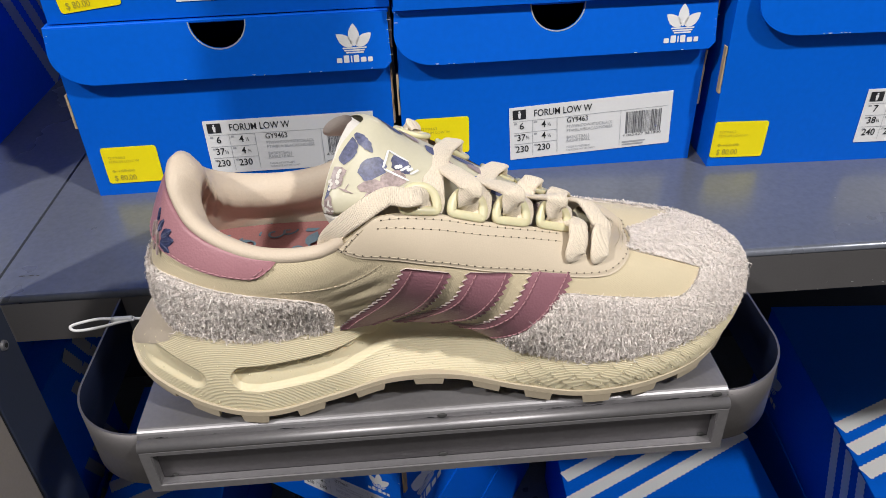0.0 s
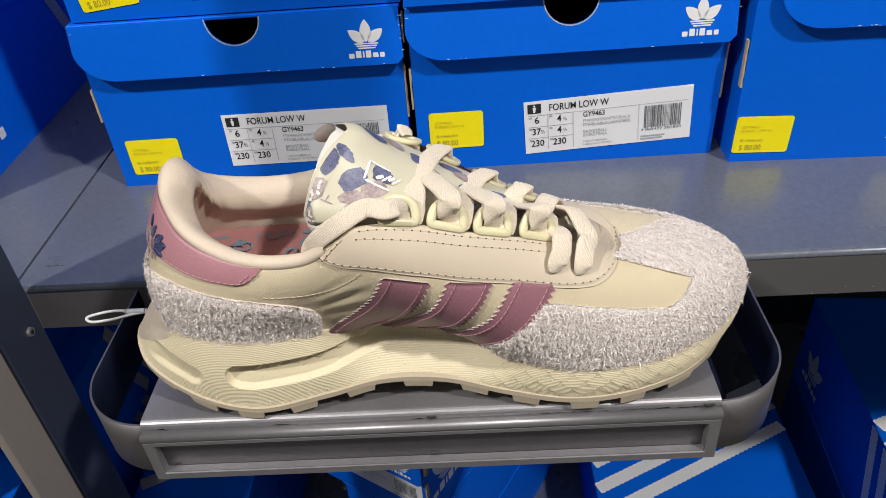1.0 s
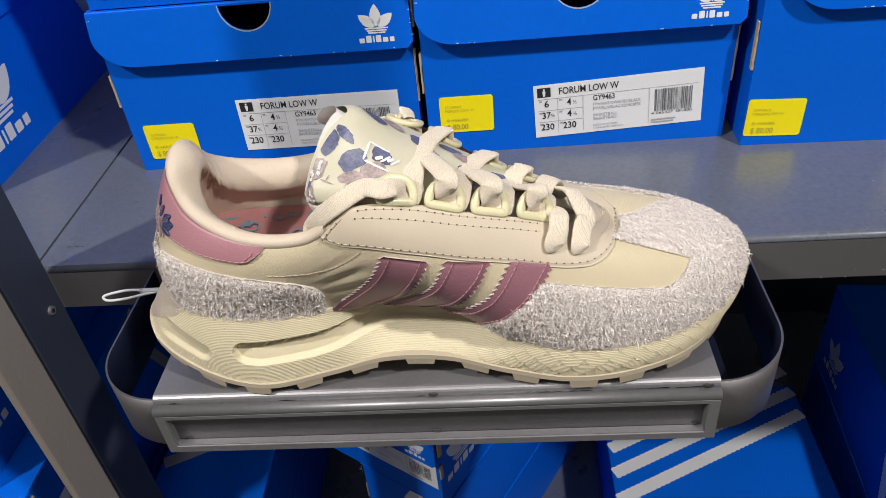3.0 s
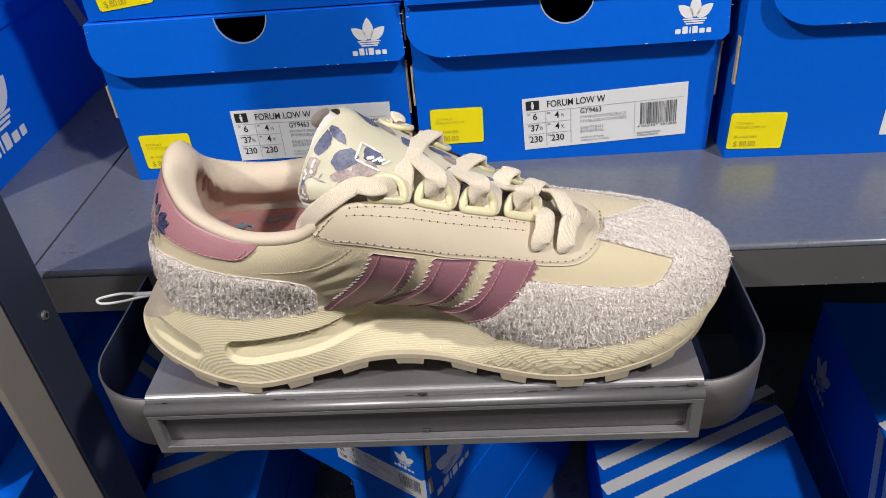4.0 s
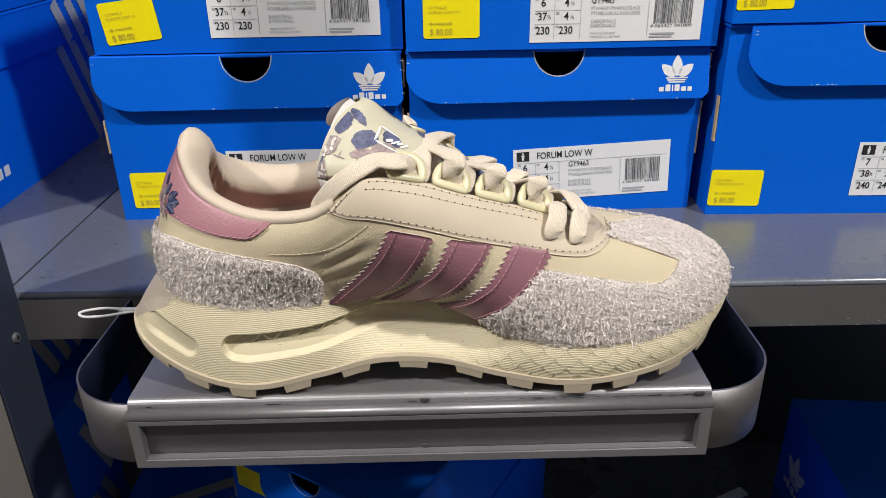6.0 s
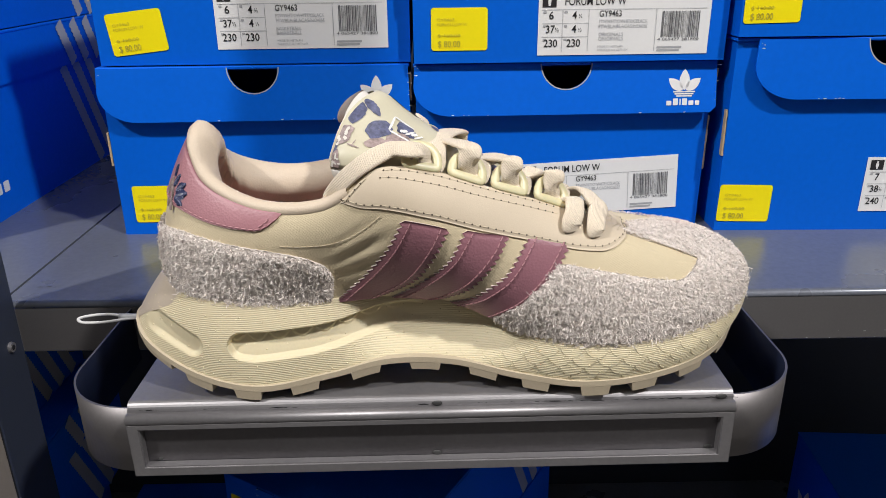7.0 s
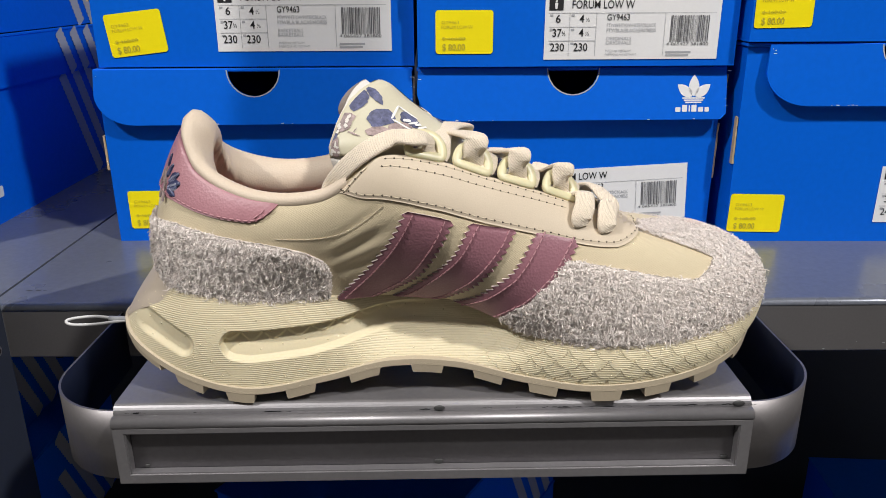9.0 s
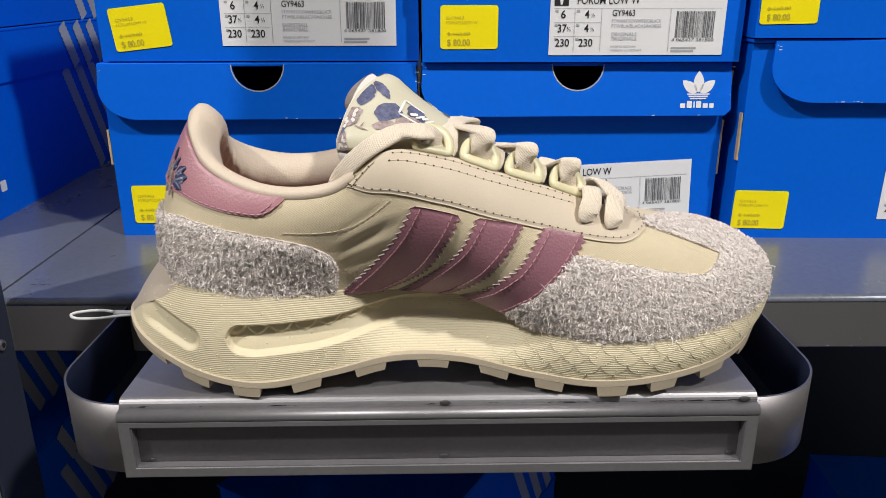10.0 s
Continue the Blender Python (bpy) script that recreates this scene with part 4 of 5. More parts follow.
# sockliner
sa = np.linspace(0, 21, 90, endpoint=False)
edge = ring(SOLE_TOP, sa) - outward(sa) * 0.006
edge[:, 2] = 0.9875
edge[:, 0] = np.minimum(edge[:, 0], 0.05)
mid = np.stack([edge[:, 0] * 0.93, np.interp(edge[:, 0], [-.12, 0, .16], [.338, .340, .357]), np.full(len(sa), 0.9865)], 1)
sock = np.stack([edge + UP * 0.0015, edge * 0.6 + mid * 0.4, edge * 0.25 + mid * 0.75, mid], 1)
insole = shoe_part("insole", sock.reshape(-1, 3), grid_faces(len(sa), 4, 0, True), INSOLE, "pink cloth insole with teal scroll print")


def flat_tube(points, radius, ups=None, width=None, seg=10, close=False):
    """A tube along points; with width it is a flat ribbon that wide and 2*radius thick, lying square to ups."""
    p = np.asarray(points, float)
    d = np.gradient(p, axis=0)
    if close:
        d = np.roll(p, -1, 0) - np.roll(p, 1, 0)
    d /= np.linalg.norm(d, axis=1, keepdims=True)
    u = np.tile(np.array((0, 0, 1.0)), (len(p), 1)) if ups is None else np.asarray(ups, float)
    s = np.cross(d, u)
    s /= np.linalg.norm(s, axis=1, keepdims=True) + 1e-12
    u = np.cross(s, d)
    ang = np.linspace(0, 2 * math.pi, seg, endpoint=False)
    half = radius if width is None else width / 2
    c, sn = np.cos(ang), np.sin(ang)
    if width is not None:
        c = np.sign(c) * np.abs(c) ** 0.6
        sn = np.sign(sn) * np.abs(sn) ** 0.8
    half = np.broadcast_to(half, (len(p),))
    v = p[:, None] + s[:, None] * (c[None, :, None] * half[:, None, None]) + u[:, None] * (sn * radius)[None, :, None]
    n, m = len(p), seg
    faces = []
    for i in range(n if close else n - 1):
        for j in range(m):
            a, b = i * m + j, ((i + 1) % n) * m + j
            a2, b2 = i * m + (j + 1) % m, ((i + 1) % n) * m + (j + 1) % m
            faces.append((a, a2, b2, b))
    if not close:
        faces += [tuple(range(m)), tuple(range((n - 1) * m, n * m))[::-1]]
    return v.reshape(-1, 3), faces


def smooth_line(points, n):
    """A smooth open curve through points."""
    p = np.asarray(points, float)
    q = np.concatenate([2 * p[:1] - p[1:2], p, 2 * p[-1:] - p[-2:-1]])
    t = np.linspace(0, len(p) - 1 - 1e-9, n)
    i = t.astype(int)
    f_ = (t - i)[:, None]
    a, b, c, d = q[i], q[i + 1], q[i + 2], q[i + 3]
    return 0.5 * (2 * b + (c - a) * f_ + (2 * a - 5 * b + 4 * c - d) * f_ ** 2 + (3 * b - a - 3 * c + d) * f_ ** 3)


# scroll print on the insole


def add_mesh(store, verts, faces):
    k = sum(len(a) for a in store[0])
    store[0].append(np.asarray(verts))
    store[1].extend([tuple(i + k for i in f_) for f_ in faces])


scroll = ([], [])
for cx, cy, r0, turn, spin in ((-.086, .3665, .0062, 20, 1), (-.073, .3600, .0072, 190, -1), (-.078, .3690, .0050, 90, 1), (-.066, .3640, .0055, 250, 1), (-.085, .352, .006, 120, 1), (-.060, .345, .006, 60, -1), (-.090, .336, .006, 10, 1)):
    th = np.linspace(0, 2.6 * math.pi, 40)
    rr = r0 * (1 - th / (3.1 * math.pi))
    pts = np.stack([cx + rr * np.cos(spin * th + radians(turn)), cy + rr * np.sin(spin * th + radians(turn)), np.full(40, 0.9880)], 1)
    add_mesh(scroll, *flat_tube(pts, 0.0002, width=0.0012, seg=6))
for cx, cy, L_, w_, turn in ((-.094, .3600, .013, .006, 170), (-.056, .3480, .012, .006, 70), (-.084, .3550, .009, .004, 200), (-.058, .360, .010, .005, 30), (-.098, .345, .010, .005, 120)):
    o = leaf_outline(cx, cy, L_, w_, turn)
    add_mesh(scroll, [(a, b, 0.9882) for a, b in o], [tuple(range(len(o)))])
shoe_part("scroll_print", np.concatenate(scroll[0]), scroll[1], TEAL, "teal scrolls and leaves", insole, smooth=False, kind="stuff")

# midsole with ridges, scales and hollows
MK = 330
m_turn = np.concatenate([np.linspace(0, 12.4, 1500, endpoint=False), np.linspace(12.4, 21, 150, endpoint=False)])
MA = len(m_turn)
ma, mk = np.meshgrid(m_turn, np.linspace(0, 1, MK), indexing="ij")
lo, hi, om = ring(SOLE_LOW, ma), ring(SOLE_TOP, ma), outward(ma)
body = lo * (1 - mk[..., None]) + hi * mk[..., None]
body = body + om * (0.0016 * np.sin(math.pi * mk))[..., None]
X, Z = body[..., 0], body[..., 2]
side = np.clip((0.345 - body[..., 1]) / 0.012, 0, 1)
def soft(e0, e1, x):
    s = np.clip((x - e0) / (e1 - e0), 0, 1)
    return s * s * (3 - 2 * s)
# long hollow, deep at the heel, running out in the waist
top_z = np.interp(X, [-.10, -.075, -.054, -.034, -.015, .010, .035], [.9545, .9550, .9560, .9585, .9605, .9615, .958])
low_z = np.interp(X, [-.10, -.080, -.054, -.034, -.015, .010, .035], [.9430, .9405, .9425, .9465, .9500, .9535, .955])
mid_z, half_z = (top_z + low_z) / 2, (top_z - low_z) / 2
corner = np.clip((-.0860 - X) / 0.006, 0, 1)
half_eff = half_z * np.sqrt(np.clip(1 - corner ** 2, 0, 1))
inside = half_eff - np.abs(Z - mid_z)
hollow = soft(-0.0004, 0.0022, inside) * (X > -.0930) * soft(.006, -.030, X) * side
slope = 0.55 + 0.45 * soft(-1, 0.6, (Z - mid_z) / (half_z + 1e-6))
scallop = np.abs(np.sin(math.pi * X / 0.0105))
over = soft(0.0, 0.30, (Z - mid_z) / (half_z + 1e-6) - 0.55 + 0.50 * scallop)
dent = hollow * (0.0052 * slope - 0.0011 * over * soft(.00, -.03, X))
waist = 0.0128 * np.exp(-((X - .003) / .037) ** 4) * soft(.9330, .9540, Z) * side
# heel hollow
px_, pz_ = -.1325, .9580
qx_, qz_ = -.1100, .9475
tt = np.clip(((X - px_) * (qx_ - px_) + (Z - pz_) * (qz_ - pz_)) / ((qx_ - px_) ** 2 + (qz_ - pz_) ** 2), 0, 1)
dd = np.hypot(X - px_ - tt * (qx_ - px_), Z - pz_ - tt * (qz_ - pz_))
heel_dent = 0.0018 * soft(.0066, .0032, dd) * side * soft(-.05, .40, tt)
flat = np.clip(hollow + soft(.0066, .0055, dd) * side + 0.55 * np.exp(-((X + .012) / .020) ** 2) * soft(.946, .954, Z), 0, 1)
# scales shift the ridges
s_len = np.concatenate([[0], np.cumsum(np.linalg.norm(np.diff(hi[:, 0], axis=0), axis=1))])[:, None] * np.ones((1, MK))
R_ = 0.0056
best = np.full(X.shape, -1.0)
shift = np.zeros(X.shape)
for row in range(13, -1, -1):
    cz = 0.9245 + row * 0.0047
    u = (s_len + (row % 2) * R_) / (2 * R_)
    cell = np.floor(u)
    du = (u - cell - 0.5) * 2 * R_
    d_ = np.hypot(du, (Z - cz) * 0.95)
    sel = (d_ < R_) & (best < 0)
    best = np.where(sel, 1 - d_ / R_, best)
    shift = np.where(sel, (np.sin(cell * 12.9898 + row * 78.233) * 43758.5453) % 1.0, shift)
best = np.where(best < 0, 0.45, best)
scale_zone = soft(-.01, .045, X) * soft(.16, .13, X) * 0.9 + 0.45
phase = ((Z + 0.0007 * np.sin(s_len * 70) + 0.00045 * shift * scale_zone) / 0.00094) % 1.0
lines = 1 - 2 * np.exp(-((phase - 0.5) / 0.19) ** 2)
ridge = 0.000065 * (1 - flat) * lines * soft(0, .03, mk) * soft(1, .95, mk)
step = (0.00013 + 0.00013 * soft(.00, .05, X)) * best * scale_zone * (1 - flat)
body = body - om * (dent + waist + heel_dent - ridge + step)[..., None]
ledge = [body[:, -1] - om[:, 0] * 0.0016 + UP * 0.0007, body[:, -1] - om[:, 0] * 0.006 + UP * 0.0003]
body = np.concatenate([body, np.stack(ledge, 1)], 1)
midsole = shoe_part("midsole", body.reshape(-1, 3), grid_faces(MA, MK + 2, 0, True), FOAM, "thick cream-yellow foam midsole with fine ridges and side hollows")
nubs = ([], [])
ico = np.array([(1, 0, 0), (-1, 0, 0), (0, 1, 0), (0, -1, 0), (0, 0, 1), (0, 0, -1)]) * 0.00046
icof = [(0, 2, 4), (2, 1, 4), (1, 3, 4), (3, 0, 4), (2, 0, 5), (1, 2, 5), (3, 1, 5), (0, 3, 5)]
for row, kk in enumerate((0.12, 0.3, 0.48, 0.66, 0.84)):
    for a_ in np.arange(1.2 + 0.13 * (row % 2), 11.3, 0.27):
        i, j = int(np.searchsorted(m_turn, a_)), int((kk + 0.03 * math.sin(a_ * 7)) * MK)
        add_mesh(nubs, body[i, j] + ico, icof)
shoe_part("nub", np.concatenate(nubs[0]), nubs[1], FOAM, "tiny raised dots", midsole, kind="stuff")

# outsole skin below the midsole, and the lugs
oa = np.linspace(0, 21, 300, endpoint=False)
ol, oo = ring(SOLE_LOW, oa), outward(oa)
rws = [ol - oo * 0.002 + UP * 0.0016, ol + oo * 0.0005 + UP * 0.0015, ol + oo * 0.0011 + UP * 0.0013, ol + oo * 0.0012 - UP * 0.0014, ol + oo * 0.0009 - UP * 0.0018, ol - oo * 0.0004 - UP * 0.0019, ol - oo * 0.004 - UP * 0.0019]
cen = np.stack([ol[:, 0] * 0.9, np.full(300, 0.345), ol[:, 2] - 0.0018], 1)
rws += [ol * 0.5 + cen * 0.5 - UP * 0.0009, cen]
outsole = shoe_part("outsole", np.stack(rws, 1).reshape(-1, 3), grid_faces(300, 9, 0, True), RUBBER, "thin beige rubber outsole", smooth=False)


def lug(a0, a1, deep, high, n=5, flare=0.0006):
    al = np.linspace(a0, a1, n)
    e, o = ring(SOLE_LOW, al), outward(al)
    top = e + o * (0.0006 + flare) - UP * 0.0006
    bot = e + o * flare - UP * high
    bot[:, 2] = np.maximum(bot[:, 2], TOP + 0.0002)
    cc = bot.mean(0)
    bot = cc + (bot - cc) * np.array((0.86, 0.86, 1)) if n == 5 else bot
    tin, bin_ = top - o * deep, bot - o * (deep - 0.001)
    v = np.concatenate([top, bot, bin_, tin])
    f_ = []
    for r0_, r1_ in ((0, 1), (1, 2), (2, 3), (3, 0)):
        for i in range(n - 1):
            f_.append((r0_ * n + i, r0_ * n + i + 1, r1_ * n + i + 1, r1_ * n + i))
    f_ += [(0, n, 2 * n, 3 * n), (n - 1, 4 * n - 1, 3 * n - 1, 2 * n - 1)]
    return v, f_


LUGS = [(9.6, 10.05, .0060), (8.89, 9.29, .0062), (8.13, 8.52, .0060), (7.1, 7.64, .0056), (6.15, 6.65, .0054), (5.31, 5.74, .0056), (4.49, 4.97, .0062), (3.6, 4.0, .0066), (2.96, 3.33, .0062), (2.04, 2.56, .0056), (1.0, 1.63, .0050),
        (13.95, 14.35, .0060), (14.7, 15.1, .0062), (15.5, 15.9, .0060), (16.4, 16.9, .0056), (17.2, 17.45, .0056), (17.75, 17.95, .0062), (18.2, 18.6, .0066), (19.0, 19.4, .0062), (19.8, 20.2, .0056)]
for a0, a1, high in LUGS:
    v, f_ = lug(a0, a1, 0.014, high)
    shoe_part("lug", v, f_, RUBBER, parent=outsole, smooth=False)

v, f_ = lug(10.32, 13.68, 0.014, 0.0050, 31, 0.0003)
shoe_part("lug", v, f_, RUBBER, "wide beige lug round the heel", outsole, smooth=False)

# taupe rubber wrapping up the heel
cv, ck = np.meshgrid(np.linspace(-1, 1, 60), np.linspace(0, 1.22, 30), indexing="ij")
ca = 12 + cv * np.interp(ck, [0, .25, .5, .8, 1.0, 1.1, 1.3], [0.35, 0.75, 1.18, 1.70, 1.98, 1.8, 1.4])
low_h, top_h = ring(SOLE_LOW, ca), ring(SOLE_TOP, ca) + np.array((0.002, 0, 0.002))
oc = outward(ca)
cp = low_h * (1 - ck)[..., None] + top_h * ck[..., None] + oc * (0.0003 + (0.0008 + 0.0010 * np.sin(math.pi * np.minimum(ck, 1))) * (1 - np.abs(cv) ** 4) + 0.0016 * np.sin(math.pi * np.minimum(ck, 1)) * np.abs(cv) ** 4 - 0.004 * np.clip(ck - 0.95, 0, 1))[..., None]
clip_in = cp - oc * 0.003
both = np.concatenate([cp, clip_in[:, ::-1]], 1)
shoe_part("heel_clip", both.reshape(-1, 3), grid_faces(60, 60), CLIP, "taupe rubber heel clip")


# overlays laid on the skin
def patch(name, edge_a, edge_b, n, m, thick, mat, label="", low=-0.0004, soft_edge=0.10, parent=None, teeth=0, tooth=0.0, ends=True):
    """A piece between two curves on the skin (rows of a, h), n across and m along, standing thick proud, with rounded rims."""
    A, B = smooth_line([(*p, 0) for p in edge_a], m)[:, :2], smooth_line([(*p, 0) for p in edge_b], m)[:, :2]
    if teeth:
        saw = np.where(np.arange(m) % 2 == 0, 0.0, 1.0)[:, None]
        d = B - A
        A, B = A - d * tooth * saw, B + d * tooth * saw
    u = np.linspace(0, 1, n)[None, :, None]
    q = A[:, None] * (1 - u) + B[:, None] * u
    eu = np.minimum(u[..., 0], 1 - u[..., 0]) * np.ones((m, 1))
    ev = np.minimum(np.linspace(0, 1, m), np.linspace(1, 0, m))[:, None] * np.ones((1, n))
    off = thick * np.minimum(1, 0.55 + 0.45 * np.minimum(eu / soft_edge, 1))
    if ends:
        off = off * np.minimum(1, 0.6 + 0.4 * np.minimum(ev / 0.03, 1))
    P = upper(q[..., 0], np.clip(q[..., 1], 0, 1), off)
    under = upper(q[..., 0], np.clip(q[..., 1], 0, 1), np.full(off.shape, low))
    verts = list(P.reshape(-1, 3))
    faces = grid_faces(m, n)
    border = [(0, j) for j in range(n)] + [(i, n - 1) for i in range(1, m)] + [(m - 1, j) for j in range(n - 2, -1, -1)] + [(i, 0) for i in range(m - 2, 0, -1)]
    k = len(verts)
    for i, j in border:
        verts.append(under[i, j])
    nb = len(border)
    for b in range(nb):
        c = (b + 1) % nb
        i, j = border[b]
        i2, j2 = border[c]
        faces.append((i * n + j, i2 * n + j2, k + c, k + b))
    ob = shoe_part(name, verts, faces, mat, label, parent)
    return ob, q, P


def stitches(line, lift, step_len, mat, parent, length=0.0021, radius=0.00032, holes=None):
    """Short thread stitches along a curve on the skin (rows of a, h)."""
    dense = smooth_line([(*p, 0) for p in line], 400)[:, :2]
    pts = upper(dense[:, 0], np.clip(dense[:, 1], 0, 1), np.full(400, lift))
    s = np.concatenate([[0], np.cumsum(np.linalg.norm(np.diff(pts, axis=0), axis=1))])
    st, hs = ([], []), ([], [])
    for s0 in np.arange(0.0006, s[-1] - length, step_len):
        seg = np.stack([np.interp(np.linspace(s0, s0 + length, 4), s, pts[:, k]) for k in range(3)], 1)
        out = outward(np.interp(s0, s, dense[:, 0]))
        seg[1:3] += out * radius * 0.8
        add_mesh(st, *flat_tube(seg, radius, seg=5))
        if holes is not None:
            h = np.interp(s0 - (step_len - length) * 0.5, s, pts[:, 0]), np.interp(s0 - (step_len - length) * 0.5, s, pts[:, 1]), np.interp(s0 - (step_len - length) * 0.5, s, pts[:, 2])
            add_mesh(hs, np.array(h) + out * 0.0002 + ico * 1.1, icof)
    shoe_part("stitching", np.concatenate(st[0]), st[1], mat, parent=parent, kind="stuff")
    if holes is not None:
        shoe_part("stitch_hole", np.concatenate(hs[0]), hs[1], holes, parent=parent, kind="stuff")


def between(ea, eb, f_):
    a, b = np.array(ea, float), np.array(eb, float)
    return [tuple(r) for r in a * (1 - f_) + b * f_]


STRIPES = [([(6.58, .66), (6.89, .45), (7.25, .255), (7.60, .09), (7.78, .0)], [(5.75, .65), (6.19, .41), (6.56, .20), (6.90, .08), (7.20, .0)]),
           ([(5.34, .67), (5.78, .435), (6.26, .235), (6.66, .07), (6.86, .0)], [(4.66, .68), (5.16, .47), (5.66, .24), (6.08, .06), (6.30, .0)]),
           ([(4.19, .70), (4.73, .495), (5.24, .315), (5.73, .10), (5.98, .0)], [(3.55, .69), (4.09, .495), (4.59, .34), (5.07, .19), (5.44, .0)])]
for ea, eb in STRIPES:
    ob, q, P = patch("stripe", ea, eb, 14, 41, 0.0014, PINK, "dusty pink leather stripe with pinked edges", teeth=20, tooth=0.105)
    ob.data.materials.append(CUT_EDGE)
    for poly in ob.data.polygons[40 * 13:]:
        poly.material_index, poly.use_smooth = 1, False
    for f_ in (0.13, 0.87):
        stitches(between(ea, eb, f_), 0.0015, 0.0029, PINK_THREAD, ob)

# eyestay: long leather band, rounded at the toe end
BAND_LOW = [(7.70, .925), (7.24, .765), (6.48, .707), (5.33, .690), (4.24, .672), (3.30, .640), (2.75, .662), (2.10, .755), (1.4, .865), (0.6, .93), (-0.3, .93), (-1.2, .86), (-2.2, .78)]
BAND_TOP = [(7.10, .995), (6.95, .995), (6.3, .995), (5.3, .995), (4.3, .995), (3.4, .995), (2.9, .995), (2.2, .995), (1.5, .995), (0.6, .995), (-0.3, .995), (-1.2, .995), (-2.2, .995)]
eyestay, q, P = patch("eyestay", BAND_LOW, BAND_TOP, 22, 240, 0.0014, LEATHER, "smooth beige leather eyestay band", soft_edge=0.06)
stitches(between(BAND_LOW, BAND_TOP, 0.09)[:11], 0.0012, 0.0036, THREAD, eyestay, radius=0.00024, holes=HOLE)
stitches(between(BAND_LOW, BAND_TOP, 0.90)[1:6], 0.0013, 0.0036, THREAD, eyestay, radius=0.00024, holes=HOLE)
stitches(between(BAND_LOW, BAND_TOP, 0.72)[1:6], 0.0013, 0.0036, THREAD, eyestay, radius=0.00024, holes=HOLE)
stitches([(7.60, .90), (7.40, .935), (7.15, .97)], 0.0015, 0.0036, THREAD, eyestay, radius=0.00028, holes=HOLE)
for f_ in (0.25, 0.4):
    stitches(between(BAND_LOW, BAND_TOP, f_)[7:11], 0.0014, 0.0030, THREAD, eyestay, radius=0.00024)

# leather closing the front of the throat, with arcs of stitches
ck_, cw_ = np.meshgrid(np.linspace(0, 1, 30), np.linspace(0, 1, 24), indexing="ij")
c_near, c_far = upper(2.6 * ck_, np.full(ck_.shape, 0.985), 0.0016), upper((21 - 1.8 * ck_) % 21, np.full(ck_.shape, 0.985), 0.0016)
cap = c_near * (1 - cw_)[..., None] + c_far * cw_[..., None] + UP * (0.0020 * np.sin(math.pi * cw_) * np.sqrt(ck_))[..., None]
cap[..., 0] += 0.0035 * (cw_ * (1 - cw_) * 4) * ck_
under_cap = cap - UP * 0.0014
cap_v = np.concatenate([cap, under_cap[::-1]], 0)
shoe_part("throat_cap", cap_v.reshape(-1, 3), grid_faces(60, 24), LEATHER, "beige leather round the end of the throat", eyestay)
arcs = ([], [])
for reach, first in ((0.80, .10), (0.66, .16), (0.50, .22)):
    th = np.linspace(-0.35, math.pi - 0.5, 26)
    cu_ = np.clip(reach - 0.45 * reach * (1 - np.sin(np.clip(th, 0, 9))), 0.02, 1)
    at_ = np.stack([np.interp(0.5 - 0.46 * np.cos(th) * (0.55 + reach * 0.5), np.linspace(0, 1, 24), cap[int(round((1 - reach) * 29)), :, d]) for d in range(3)], 1)
    for i in range(0, 25, 1):
        a_pt, b_pt = at_[i], at_[i] * 0.3 + at_[i + 1] * 0.7
        if np.linalg.norm(b_pt - a_pt) < 2e-4:
            continue
        m_pt = (a_pt + b_pt) / 2 + UP * 0.0002
        add_mesh(arcs, *flat_tube(np.array([a_pt, m_pt, b_pt]) + UP * 0.0002, 0.00026, ups=np.tile((0, 0.3, 0.95), (3, 1)), seg=5))
shoe_part("stitching", np.concatenate(arcs[0]), arcs[1], LACE, parent=eyestay, kind="stuff")

# pink heel tab
TAB_TOP = [(8.50, .945), (8.8, .95), (9.2, .945), (9.7, .935), (10.3, .935), (11, .935), (12, .935), (13, .935), (14, .935), (15, .945), (15.5, .945)]
TAB_LOW = [(8.56, .90), (8.78, .775), (9.1, .735), (9.6, .69), (10.2, .635), (11, .55), (12, .53), (13, .55), (14, .64), (15, .74), (15.45, .90)]
tab, q, P = patch("heel_tab", TAB_LOW, TAB_TOP, 16, 160, 0.0012, PINK_TAB, "pale pink leather heel tab with an embroidered flower", soft_edge=0.05)
stitches(between(TAB_LOW, TAB_TOP, 0.08)[:7], 0.0010, 0.0030, PINK_THREAD, tab)
stitches([(8.80, .80), (8.70, .86), (8.64, .925)], 0.0013, 0.0030, PINK_THREAD, tab)
# seam in the quarter
stitches([(8.55, .64), (8.14, .62), (7.66, .60), (7.30, .63), (7.0, .70)], 0.0001, 0.0030, THREAD, shoe.children[0], radius=0.00018)

# embroidered flower on the tab
flower, flower2 = ([], []), ([], [])


def satin(store, a0, h0, a1, h1, wide, rows_):
    """Satin stitch: threads laid across a leaf that runs from (a0, h0) to (a1, h1)."""
    for k in range(rows_):
        u = (k + 0.5) / rows_
        w = wide * math.sin(math.pi * u ** 0.8) + 0.004
        ca_, ch_ = a0 + (a1 - a0) * u, h0 + (h1 - h0) * u
        da, dh = -(h1 - h0) * 3.0, (a1 - a0) / 3.0
        nn_ = math.hypot(da / 3.0, dh) + 1e-9
        for s_ in (-1, 1):
            e = w * random.uniform(0.85, 1.15)
            q = [(ca_, ch_), (ca_ + s_ * da / nn_ * e * .5 + .01, ch_ + s_ * dh / nn_ * e * .5), (ca_ + s_ * da / nn_ * e + .02, ch_ + s_ * dh / nn_ * e + .004)]
            q = np.array(q)
            add_mesh(store, *flat_tube(upper(q[:, 0], q[:, 1], np.array([.0012, .0017, .0012])), 0.00028, seg=5))


